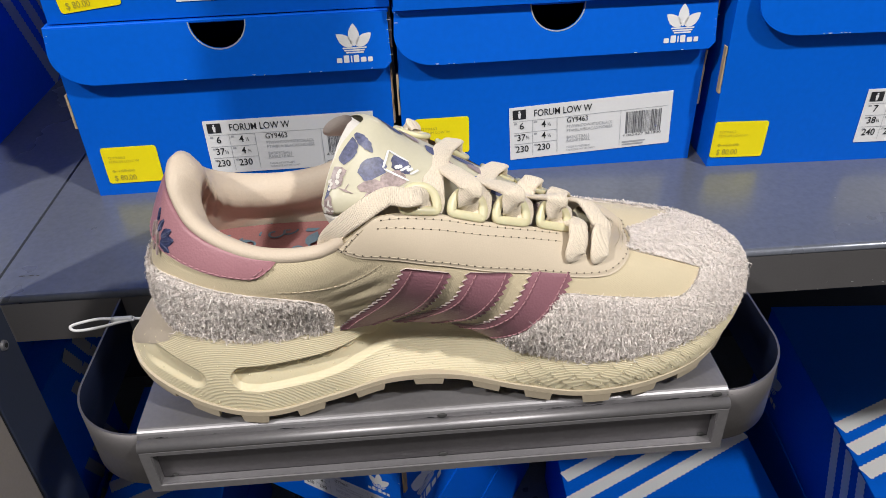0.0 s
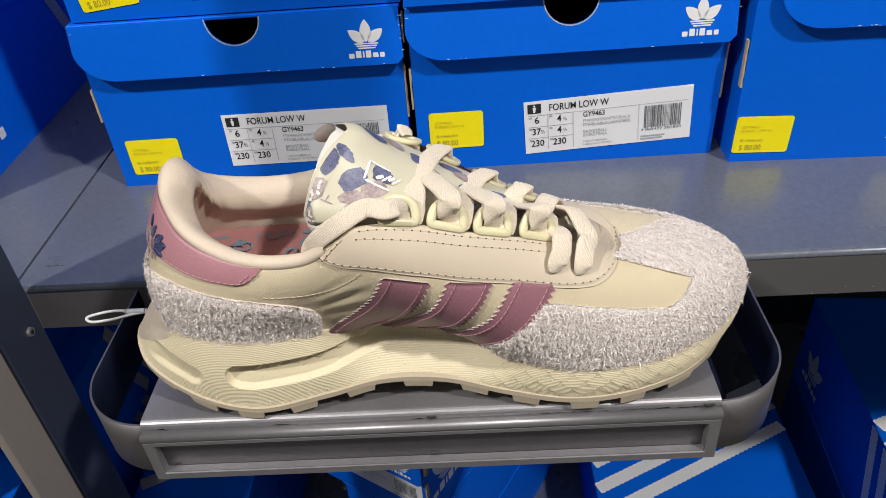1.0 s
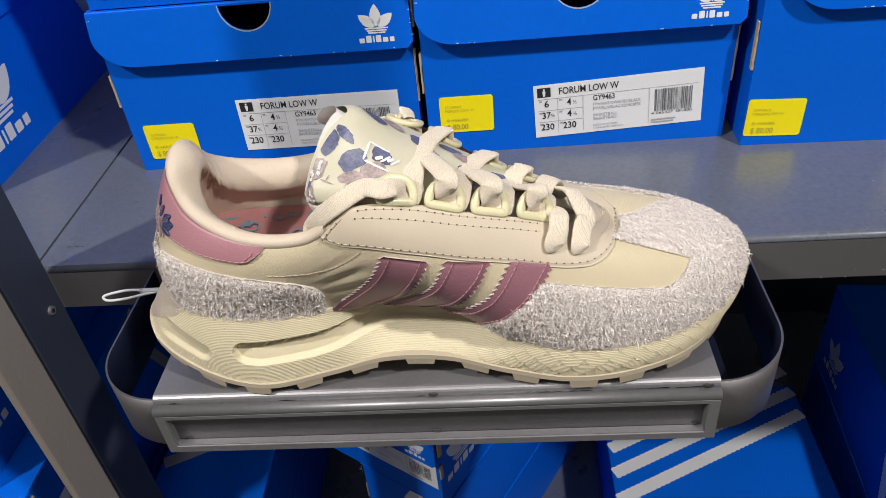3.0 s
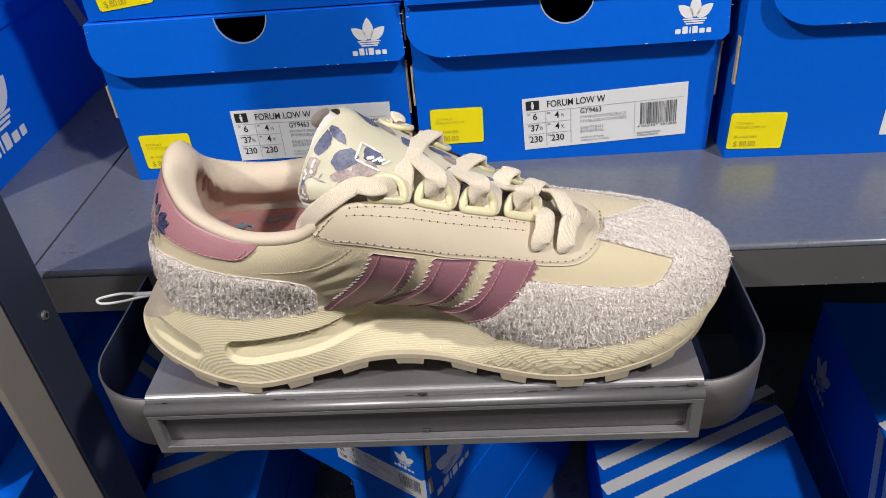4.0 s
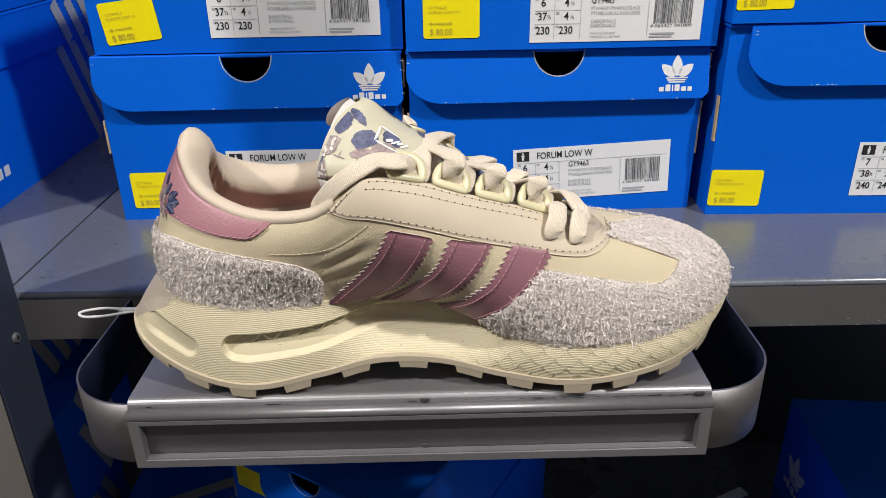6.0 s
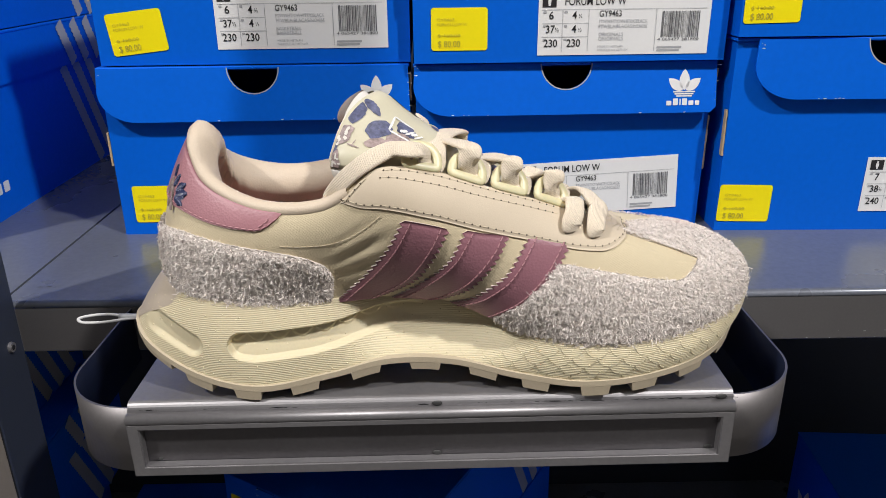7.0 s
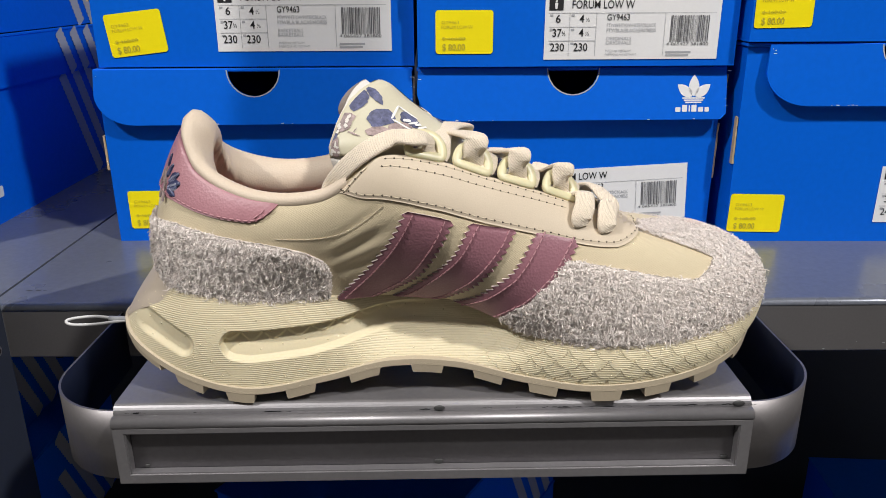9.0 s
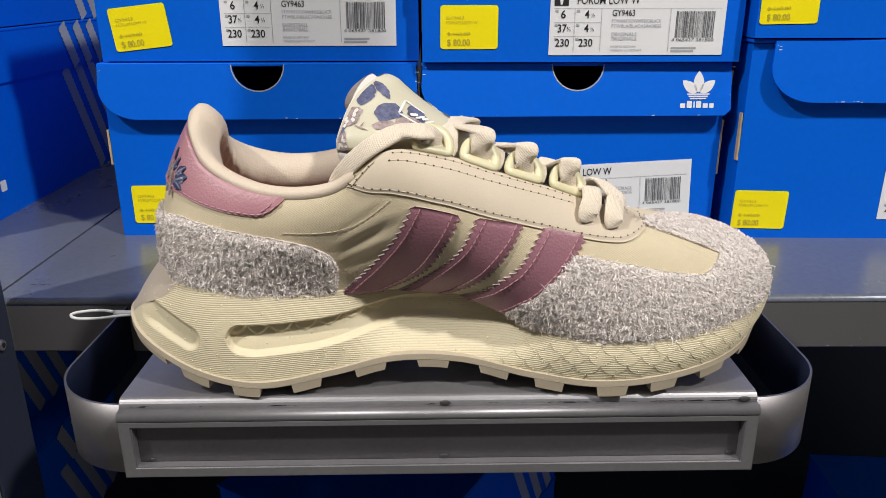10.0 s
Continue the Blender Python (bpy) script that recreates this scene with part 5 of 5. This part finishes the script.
for leaf in ((10.60, .650, 10.18, .765, .032, 34), (10.62, .690, 10.34, .800, .022, 26), (10.60, .640, 10.24, .665, .022, 24), (10.80, .690, 10.68, .790, .018, 20), (10.90, .740, 10.96, .810, .012, 12)):
    satin(flower, *leaf)
for leaf in ((10.72, .600, 10.84, .690, .018, 18), (10.86, .640, 10.98, .720, .018, 18), (10.74, .600, 10.66, .545, .014, 12), (10.92, .585, 10.86, .540, .014, 12), (11.02, .600, 11.10, .690, .014, 14)):
    satin(flower2, *leaf)
shoe_part("embroidery", np.concatenate(flower[0]), flower[1], EMBROIDERY, "shiny blue embroidered leaves", tab, kind="stuff")
shoe_part("embroidery", np.concatenate(flower2[0]), flower2[1], PETAL_MAUVE, "mauve embroidered flower", tab, kind="stuff")

# shaggy suede pieces
def shag(q, P, count, parent, seed, long=(0.0014, 0.0046), rise=1.0):
    """Loose fibres standing on a piece: thin tapering slivers."""
    rnd = np.random.default_rng(seed)
    m, n = q.shape[:2]
    area = np.linalg.norm(np.cross(P[1:, :-1] - P[:-1, :-1], P[:-1, 1:] - P[:-1, :-1]), axis=-1).ravel()
    pick = rnd.choice(len(area), count, p=area / area.sum())
    i, j = pick // (n - 1), pick % (n - 1)
    fi, fj = rnd.random(count)[:, None], rnd.random(count)[:, None]
    base = (P[i, j] * (1 - fi) + P[i + 1, j] * fi) * (1 - fj) + (P[i, j + 1] * (1 - fi) + P[i + 1, j + 1] * fi) * fj
    e1 = P[i + 1, j] - P[i, j]
    e2 = P[i, j + 1] - P[i, j]
    nr = np.cross(e2, e1)
    nr /= np.linalg.norm(nr, axis=1, keepdims=True) + 1e-12
    flip = np.sign((nr * (base - np.array((0.0, 0.345, 0.95)))).sum(1, keepdims=True))
    nr *= flip
    e1 /= np.linalg.norm(e1, axis=1, keepdims=True) + 1e-12
    t2 = np.cross(nr, e1)
    ang = rnd.uniform(0, 2 * math.pi, count)[:, None]
    lean = np.cos(ang) * e1 + np.sin(ang) * t2
    lean[:, 2] -= 0.35
    L = rnd.uniform(long[0], long[1], count)[:, None] * (0.35 + 0.65 * rnd.random(count)[:, None])
    clump = np.sin(base[:, 0] * 1900 + base[:, 1] * 1200 + 3 * np.sin(base[:, 2] * 900 + base[:, 0] * 410)) * np.sin(base[:, 2] * 2100 - base[:, 1] * 1700 + 3 * np.sin(base[:, 0] * 700 + base[:, 1] * 500))
    L = L * (1 + 0.55 * clump[:, None])
    base = base + nr * (0.0012 * clump[:, None])
    w = rnd.uniform(0.00010, 0.00022, count)[:, None]
    wide_dir = np.cross(lean, nr)
    wide_dir /= np.linalg.norm(wide_dir, axis=1, keepdims=True) + 1e-12
    up1 = rnd.uniform(0.15, 0.75, count)[:, None] * rise
    side_ = wide_dir * rnd.normal(0, 0.35, count)[:, None] * L
    midp = base + lean * L * 0.45 + nr * L * up1
    tip = base + lean * L * 0.9 + side_ + nr * L * up1 * rnd.uniform(0.2, 1.5, count)[:, None]
    base = base - nr * 0.0003
    twist = nr * w * rnd.normal(0, 0.4, count)[:, None]
    v = np.stack([base - wide_dir * w, base + wide_dir * w, midp - wide_dir * w + twist, midp + wide_dir * w - twist, tip - wide_dir * w * 0.55, tip + wide_dir * w * 0.55], 1).reshape(-1, 3)
    k = np.arange(count)[:, None] * 6
    quads = (k + np.array([[0, 1, 3, 2]])).tolist()
    tris = (k + np.array([[2, 3, 5, 4]])).tolist()
    shoe_part("fibre", v, quads + tris, FIBRE, "loose pale suede fibres", parent, smooth=False, kind="stuff")


def rough_patch(name, ea, eb, n, m, thick, label, seed, count, long=(0.0010, 0.0034), rise=1.0, **kw):
    ob, q, P = patch(name, ea, eb, n, m, thick, SUEDE, label, **kw)
    co = np.empty(len(ob.data.vertices) * 3)
    ob.data.vertices.foreach_get("co", co)
    co = co.reshape(-1, 3)
    rnd = np.random.default_rng(seed)
    co[:n * m] += rnd.normal(0, 0.00022, (n * m, 3))
    ob.data.vertices.foreach_set("co", co.ravel())
    ob.data.update()
    shag(q, P, count, ob, seed, long, rise)
    shag(q, P, count // 300, ob, seed + 1, (long[1], long[1] * 1.8), 1.0)
    return ob


HEEL_TOP = [(7.85, .23), (7.95, .37), (8.27, .515), (8.72, .59), (9.26, .58), (9.82, .53), (10.5, .44), (11.1, .375), (12, .36), (12.9, .375), (13.6, .45)]
HEEL_LOW = [(7.90, .03), (7.98, .0), (8.27, .0), (8.72, .0), (9.26, .0), (9.82, .0), (10.5, .0), (11.1, .0), (12, .0), (12.9, .0), (13.6, .0)]
rough_patch("heel_suede", HEEL_LOW, HEEL_TOP, 50, 200, 0.0016, "shaggy grey-beige suede heel counter", 3, 52000, (0.0007, 0.0023), 0.55)
TOE_TOP = [(5.36, .06), (5.01, .22), (4.52, .37), (4.14, .49), (3.93, .54), (3.55, .53), (3.02, .485), (2.40, .425), (2.08, .39), (1.75, .41), (1.42, .45), (1.14, .49), (0.7, .54), (0.3, .58), (-.1, .58), (-.41, .565), (-.65, .59), (-1.16, .635), (-1.6, .665), (-2.2, .70)]
TOE_LOW = [(a_, 0.0) for a_, h_ in TOE_TOP]
rough_patch("toe_suede", TOE_LOW, TOE_TOP, 46, 300, 0.0016, "shaggy grey-beige suede toe guard", 5, 68000, (0.0007, 0.0024), 0.55)
VAMP_NEAR = [(1.16, .46), (1.24, .56), (1.36, .68), (1.55, .77), (1.80, .83)]
VAMP_FAR = [(-.41, .53), (-.25, .66), (-.08, .78), (.10, .86), (.35, .93)]
rough_patch("vamp_suede", VAMP_NEAR, VAMP_FAR, 40, 50, 0.0016, "short-haired pale suede strip over the toes", 8, 30000, (0.0005, 0.0012), 0.5)

# tongue
def tongue_at(u, v):
    """u from the throat (0) to the free end (1), v across from the near (0) to the far side (1)."""
    near = smooth_line([(.085, .337, .9860), (.045, .323, 1.0035), (.005, .312, 1.024), (-.021, .308, 1.034), (-.0450, .3095, 1.0340)], 101)
    crest = smooth_line([(.088, .345, .9885), (.050, .341, 1.0140), (.022, .337, 1.0355), (.0105, .335, 1.0475), (.0020, .333, 1.0790)], 101)
    far = smooth_line([(.085, .353, .9870), (.045, .3585, 1.0055), (.005, .361, 1.026), (-.020, .363, 1.037), (-.0500, .364, 1.037)], 101)
    v_all = np.asarray(v, float)
    v = np.maximum(v_all, 0)
    fall = np.clip(-v_all / 0.35, 0, 1)
    u = np.asarray(u) * (1 - 0.05 * fall ** 2) * (1 - np.where(v < 0.5, 0.04, 0.10) * np.clip((np.abs(2 * np.asarray(v) - 1) - 0.45) / 0.55, 0, 1) ** 2.5)
    k = np.clip(u * 100, 0, 100)
    pick = lambda c: np.stack([np.interp(k, np.arange(101), c[:, d]) for d in range(3)], -1)
    N_, C_, F_ = pick(near), pick(crest), pick(far)
    v = np.asarray(v)[..., None]
    swell = 0.0055 * np.sin(math.pi * np.clip(v / 0.5, 0, 1)) * np.clip((np.asarray(u)[..., None] - 0.6) / 0.4, 0, 1) ** 2 * np.array((-1.0, 0, 0))
    drop = 0.017 * fall[..., None] * (np.array((0, -.25, -.94)) * (1 - fall[..., None]) + np.array((0, .20, -.95)) * fall[..., None])
    return (1 - v) ** 2 * N_ + 2 * v * (1 - v) * C_ + v ** 2 * F_ + drop + swell


tu, tv = np.meshgrid(np.linspace(0, 1, 60), np.linspace(-0.35, 1, 52), indexing="ij")
tp = tongue_at(tu, tv)
du_ = np.gradient(tp, axis=0)
dv_ = np.gradient(tp, axis=1)
tn = np.cross(dv_, du_)
tn /= np.linalg.norm(tn, axis=-1, keepdims=True)
tn *= np.sign(tn[..., 2:3])
E_ = np.minimum(np.minimum(tv + 0.35, 1 - tv) / 0.08, (1 - tu) / 0.06)
puff = 0.003 * (np.clip(E_, 0, 1) ** 0.5)
lobe = np.exp(-((tv - 0.42) / 0.32) ** 2) * np.clip((tu - 0.66) / 0.16, 0, 1)
outer = tongue_at(tu, tv) + tn * puff[..., None]
inner_t = tp - tn * (puff * 0.9 * (1 - lobe) - 0.0006 * lobe)[..., None]
# the felt back stands out past the printed front at the free end
inner_t[..., 0] -= 0.0050 * np.clip((tu - 0.80) / 0.20, 0, 1) * np.clip((tv - 0.20) / 0.25, 0, 1)
tongue = shoe_part("tongue", outer.reshape(-1, 3), grid_faces(60, 52), TONGUE, "ivory tongue printed with blue and mauve flowers")
shoe_part("tongue_back", inner_t.reshape(-1, 3), grid_faces(60, 52), TONGUE_BACK, "pale felt back of the tongue", tongue)


def on_tongue(pts, lift):
    p = np.array(pts)
    u, v = p[:, 0], p[:, 1]
    e = 1e-3
    P = tongue_at(u, v)
    n_ = np.cross(tongue_at(u, v + e) - tongue_at(u, v - e), tongue_at(u + e, v) - tongue_at(u - e, v))
    n_ /= np.linalg.norm(n_, axis=1, keepdims=True)
    n_ *= np.sign(n_[:, 2:3])
    ee = np.clip(np.minimum(np.minimum(v + 0.35, 1 - v) / 0.08, (1 - u) / 0.06), 0, 1) ** 0.5
    return P + n_ * (0.003 * ee + lift)[:, None]


def tongue_print(shapes, mat, label, lift, ring_n=5):
    st = ([], [])
    for o in shapes:
        o = np.array(o)
        c = o.mean(0)
        n_ = len(o)
        rows_ = [on_tongue(c + (o - c) * k, lift * np.ones(n_)) for k in np.linspace(1, 0.02, ring_n)]
        add_mesh(st, np.concatenate(rows_), [(r * n_ + i, r * n_ + (i + 1) % n_, (r + 1) * n_ + (i + 1) % n_, (r + 1) * n_ + i) for r in range(ring_n - 1) for i in range(n_)])
    return shoe_part("flower_print", np.concatenate(st[0]), st[1], mat, label, tongue, kind="stuff")


def blob(cu, cv, ru, rv, seed, n=18, rough=0.22):
    rnd = random.Random(seed)
    ph = [rnd.uniform(0, 6.28) for _ in range(4)]
    return [(min(cu + ru * math.cos(a) * (1 + rough * math.sin(3 * a + ph[0]) + rough * .6 * math.sin(5 * a + ph[1])), .995), cv + rv * math.sin(a) * (1 + rough * math.sin(2 * a + ph[2]) + rough * .6 * math.sin(5 * a + ph[3]))) for a in np.linspace(0, 2 * math.pi, n, endpoint=False)]


def petal(u0, v0, u1, v1, wide, full=0.75, seed=0, n=12):
    """A petal on the tongue from (u0, v0) to (u1, v1), wide metres across, with a wavering rim."""
    rnd = random.Random(seed)
    ku, kv = 0.145, 0.100
    du, dv = (u1 - u0) * ku, (v1 - v0) * kv
    L = math.hypot(du, dv)
    nu, nv = -dv / L / ku, du / L / kv
    one, two = [], []
    for i in range(n + 1):
        f_ = i / n
        w = wide * 0.88 * math.sin(math.pi * f_ ** 0.9) ** full
        w1, w2 = w * rnd.uniform(.85, 1.12), w * rnd.uniform(.85, 1.12)
        cu, cv = u0 + (u1 - u0) * f_, v0 + (v1 - v0) * f_
        one.append((min(cu + nu * w1, .985), cv + nv * w1))
        two.append((min(cu - nu * w2, .985), cv - nv * w2))
    return one + two[::-1][1:-1]


BLUE_PETALS = [(.955, .175, .985, .335, .0052), (.990, .370, .885, .285, .0032), (.855, .275, .838, .100, .0085), (.810, .325, .700, .220, .0060), (.990, .000, .985, .075, .0030), (.963, -.205, .823, -.015, .0032), (.580, .205, .537, .135, .0050), (.93, .62, .80, .58, .008), (.66, .62, .55, .50, .008), (.43, .45, .34, .30, .008), (.46, .10, .40, .02, .006), (.33, .55, .22, .45, .009), (.24, .30, .14, .40, .008), (.50, .62, .42, .70, .007), (.36, .05, .28, .15, .006)]
MAUVE_PETALS = [(.985, .160, .950, .070, .0060), (.945, .125, .975, .060, .0050), (.965, .030, .975, -.130, .0044), (.865, .070, .740, .085, .0052), (.815, .005, .720, .120, .0050), (.800, .150, .690, .150, .0085), (.690, .100, .640, .020, .0050), (.600, .095, .563, .005, .0045), (.995, -.170, .990, -.230, .0030), (.937, .060, .863, .025, .0005), (.907, .045, .903, .085, .0005), (.60, .50, .50, .38, .008), (.80, .72, .70, .60, .008), (.40, .20, .33, .12, .007), (.47, .33, .38, .22, .008), (.30, .40, .20, .28, .009), (.22, .62, .12, .52, .008), (.45, .55, .36, .62, .008), (.16, .22, .08, .35, .007)]
tongue_print([petal(*p, seed=k) for k, p in enumerate(BLUE_PETALS)], PETAL_BLUE, "slate blue printed leaves", 0.00025)
tongue_print([petal(*p, seed=k + 40) for k, p in enumerate(MAUVE_PETALS)], PETAL_MAUVE, "mauve printed flowers", 0.0004)
# small raised knots of the flowers and hair-thin stems
knots = [blob(cu + random.gauss(0, .012), cv + random.gauss(0, .022), .007, .010, 70 + k, 10) for k in range(9) for cu, cv in ((.966, .105), (.975, -.045))]
tongue_print(knots, TONGUE_BACK, "pale raised flower knots", 0.0007, 3)
# white frame with plain bars in it
BARS = [(.842, .345, .812, .205, .0008), (.812, .207, .680, .163, .0008), (.842, .343, .735, .318, .0008), (.775, .235, .750, .265, .0018), (.745, .222, .722, .285, .0012), (.722, .240, .700, .272, .0018), (.695, .215, .672, .275, .0012)]
tongue_print([petal(*p, full=0.12, seed=k) for k, p in enumerate(BARS)], WHITE_PRINT, "white frame with plain bars", 0.0006)

# lace rings along both sides of the throat
RING_NEAR, RING_FAR = [6.25, 5.35, 4.45, 3.55], [17.22, 17.55, 17.93, 18.45]


def lace_ring(a_, far=False):
    c = upper(np.array([a_]), np.array([0.985]), np.array([0.0012]))[0]
    d = ring(RIM, np.array([a_ - 0.1]))[0] - ring(RIM, np.array([a_ + 0.1]))[0]
    d /= np.linalg.norm(d)
    if far:
        d = -d
    inn = np.array((0, -1.0 if far else 0.68, 0.35 if far else 0.80))
    inn -= d * (inn @ d)
    inn /= np.linalg.norm(inn)
    nn = np.cross(d, inn)
    w, hgt, y0 = 0.0071, 0.0114, 0.0040
    ta = np.linspace(0, 2 * math.pi, 400, endpoint=False)
    px3 = w * np.sign(np.cos(ta)) * np.abs(np.cos(ta)) ** np.where(np.sin(ta) > 0, 0.8, 0.26)
    py3 = np.where(np.sin(ta) > 0, y0 + (hgt - y0) * np.abs(np.sin(ta)), y0 - (y0 - 0.0016) * np.abs(np.sin(ta)) ** 0.26)
    run = np.concatenate([[0], np.cumsum(np.hypot(np.diff(px3), np.diff(py3)))])
    at = np.linspace(0, run[-1], 56, endpoint=False)
    p = np.stack([np.interp(at, run, px3), np.interp(at, run, py3), np.zeros(56)], 1)
    P3 = c + d * p[:, :1] + inn * p[:, 1:2]
    v, f_ = flat_tube(P3, 0.0013, np.tile(nn, (len(P3), 1)), width=0.0040, seg=12, close=True)
    shoe_part("lace_ring", v, f_, RING, "pale yellow plastic lace ring")
    out = np.array((0, 0.33, 0.94)) if far else np.array((0, -0.76, 0.65))
    return c, inn, out


near = [lace_ring(a_) for a_ in RING_NEAR]
far = [lace_ring(a_, True) for a_ in RING_FAR]


# laces: flat cotton, crossing between the rings
def lace(points, n=60, width=0.0090, label=""):
    p = smooth_line(points, n)
    c = np.array((0.0, 0.338, 0.94))
    ups = p - np.stack([p[:, 0] - 0.01, np.full(n, 0.338), np.full(n, 0.985)], 1)
    ups /= np.linalg.norm(ups, axis=1, keepdims=True)
    ends_ = np.minimum(np.arange(n), n - 1 - np.arange(n)) / (0.10 * n)
    v, f_ = flat_tube(p, 0.00120, ups, width=width * 1.06 * (0.62 + 0.38 * np.sqrt(np.clip(ends_, 0, 1))), seg=14)
    shoe_part("lace", v, f_, LACE, label or "flat cream cotton lace")


def crest_point(x, lift):
    u = np.interp(-x, [-.0875, -.0475, -.0135, .0048, .0228], [0, .25, .5, .75, 1])
    return tongue_at(np.array(u), np.array(0.5)) + UP * lift


def tuck(rg):
    """A lace coming over a ring's arch and down behind its base bar."""
    c, inn, out = rg
    return [c + inn * .0015 - out * .0045, c + inn * .0058 - out * .0006, c + inn * .0090 + out * .0040, c + inn * .0135 + out * .0050]


def leave(rg):
    """A lace leaving a ring from inside."""
    c, inn, out = rg
    return [c + inn * .0005 - out * .0030, c + inn * .0060 - out * .0042, c + inn * .0105 - out * .0065]


for k in range(3):
    # over strand: out of near ring k, across to far ring k + 1
    A, B = leave(near[k]), tuck(far[k + 1])[::-1]
    m_ = crest_point((A[-1][0] + B[0][0]) / 2, 0.0022)
    A = [q + np.array((.0055, 0, 0)) for q in A]
    lace(A + [(A[-1] + m_) / 2 + UP * .0004, m_ + np.array((.002, 0, 0)), (B[0] + m_) / 2 + UP * .0004] + B)
    # under strand: over near ring k + 1, across to far ring k
    A, B = tuck(near[k + 1]), leave(far[k])[::-1]
    m_ = crest_point((A[-1][0] + B[0][0]) / 2, 0.0003)
    lace(A + [(A[-1] + m_) / 2 + UP * .0008, m_, (B[0] + m_) / 2 + UP * .0012] + B)
A = leave(near[3])
A = [q + np.array((.0045, 0, 0)) for q in A]
lace(A + [np.array((.0600, .338, 1.0100)), np.array((.0640, .349, 1.0090)), np.array((.0670, .3560, 1.0030)), np.array((.0675, .3590, .9970))])
def on_skin(rows_):
    return [upper(np.array([a_]), np.array([h_]), np.array([o_]))[0] for a_, h_, o_ in rows_]


for skin_run, inner_run in (([(3.40, .765, .0020), (3.40, .80, .0042), (3.27, .87, .0058), (3.20, .94, .0066), (3.17, .995, .0062)], [(.0610, .3270, 1.0085), (.0590, .3350, 1.0030)]),
                            ([(2.95, .745, .0020), (2.93, .78, .0042), (2.62, .89, .0058), (2.35, .96, .0062)], [(.0765, .3270, 1.0080), (.0735, .3370, 1.0095), (.0690, .3450, 1.0050), (.067, .350, .998)])):
    lace(on_skin(skin_run) + [np.array(p_) for p_ in inner_run], 50, 0.0086, "flat cream lace end lying on the eyestay")
n1_ = near[0][0]
lace([n1_ + np.array((.002, .004, .002)), n1_ + np.array((.000, .002, .0075)), n1_ + np.array((-.005, -.0015, .0092)), np.array((-.0150, .3030, 1.0385)), np.array((-.0260, .2998, 1.0335)), np.array((-.0355, .3020, 1.0250)), np.array((-.0405, .3065, 1.0165)), np.array((-.0410, .3120, 1.0080))], 60, 0.0082, "flat cream cotton lace end tucked into the collar")
f1_ = far[0][0]
lace([f1_ + np.array((.002, -.004, .002)), f1_ + np.array((-.001, .001, .0045)), np.array((-.010, .3670, 1.0300)), np.array((-.024, .3690, 1.0250)), np.array((-.034, .3670, 1.0140))], 40, 0.0082)

# ---- security tether behind the heel ----
tether = thing("security_tether", "white plastic cable loop with a grey crimp behind the shoe's heel", "tether", (-0.120, 0.376, TOP))
TO = np.array((-0.120, 0.376, TOP))
loop = smooth_line([(-.162, .379, .9262), (-.170, .378, .9268), (-.180, .376, .9290), (-.189, .373, .9295), (-.1935, .371, .9288), (-.190, .369, .9275), (-.180, .372, .9262), (-.170, .376, .9258), (-.162, .378, .9258)], 60)
v, f_ = flat_tube(loop, 0.00085, seg=8)
raw_part("cable", v - TO, f_, TAG_WHITE, tether)
v, f_ = flat_tube(np.linspace((-.174, .3775, .9268), (-.163, .3785, .9260), 6), 0.0017, seg=10)
raw_part("crimp", v - TO, f_, GREY_PRINT, tether, "grey metal crimp")
v, f_ = flat_tube(smooth_line([(-.163, .3785, .9260), (-.150, .379, .9245), (-.135, .378, .9225), (-.120, .376, .9216)], 14), 0.0008, seg=8)
raw_part("cord", v - TO, f_, TAG_WHITE, tether)
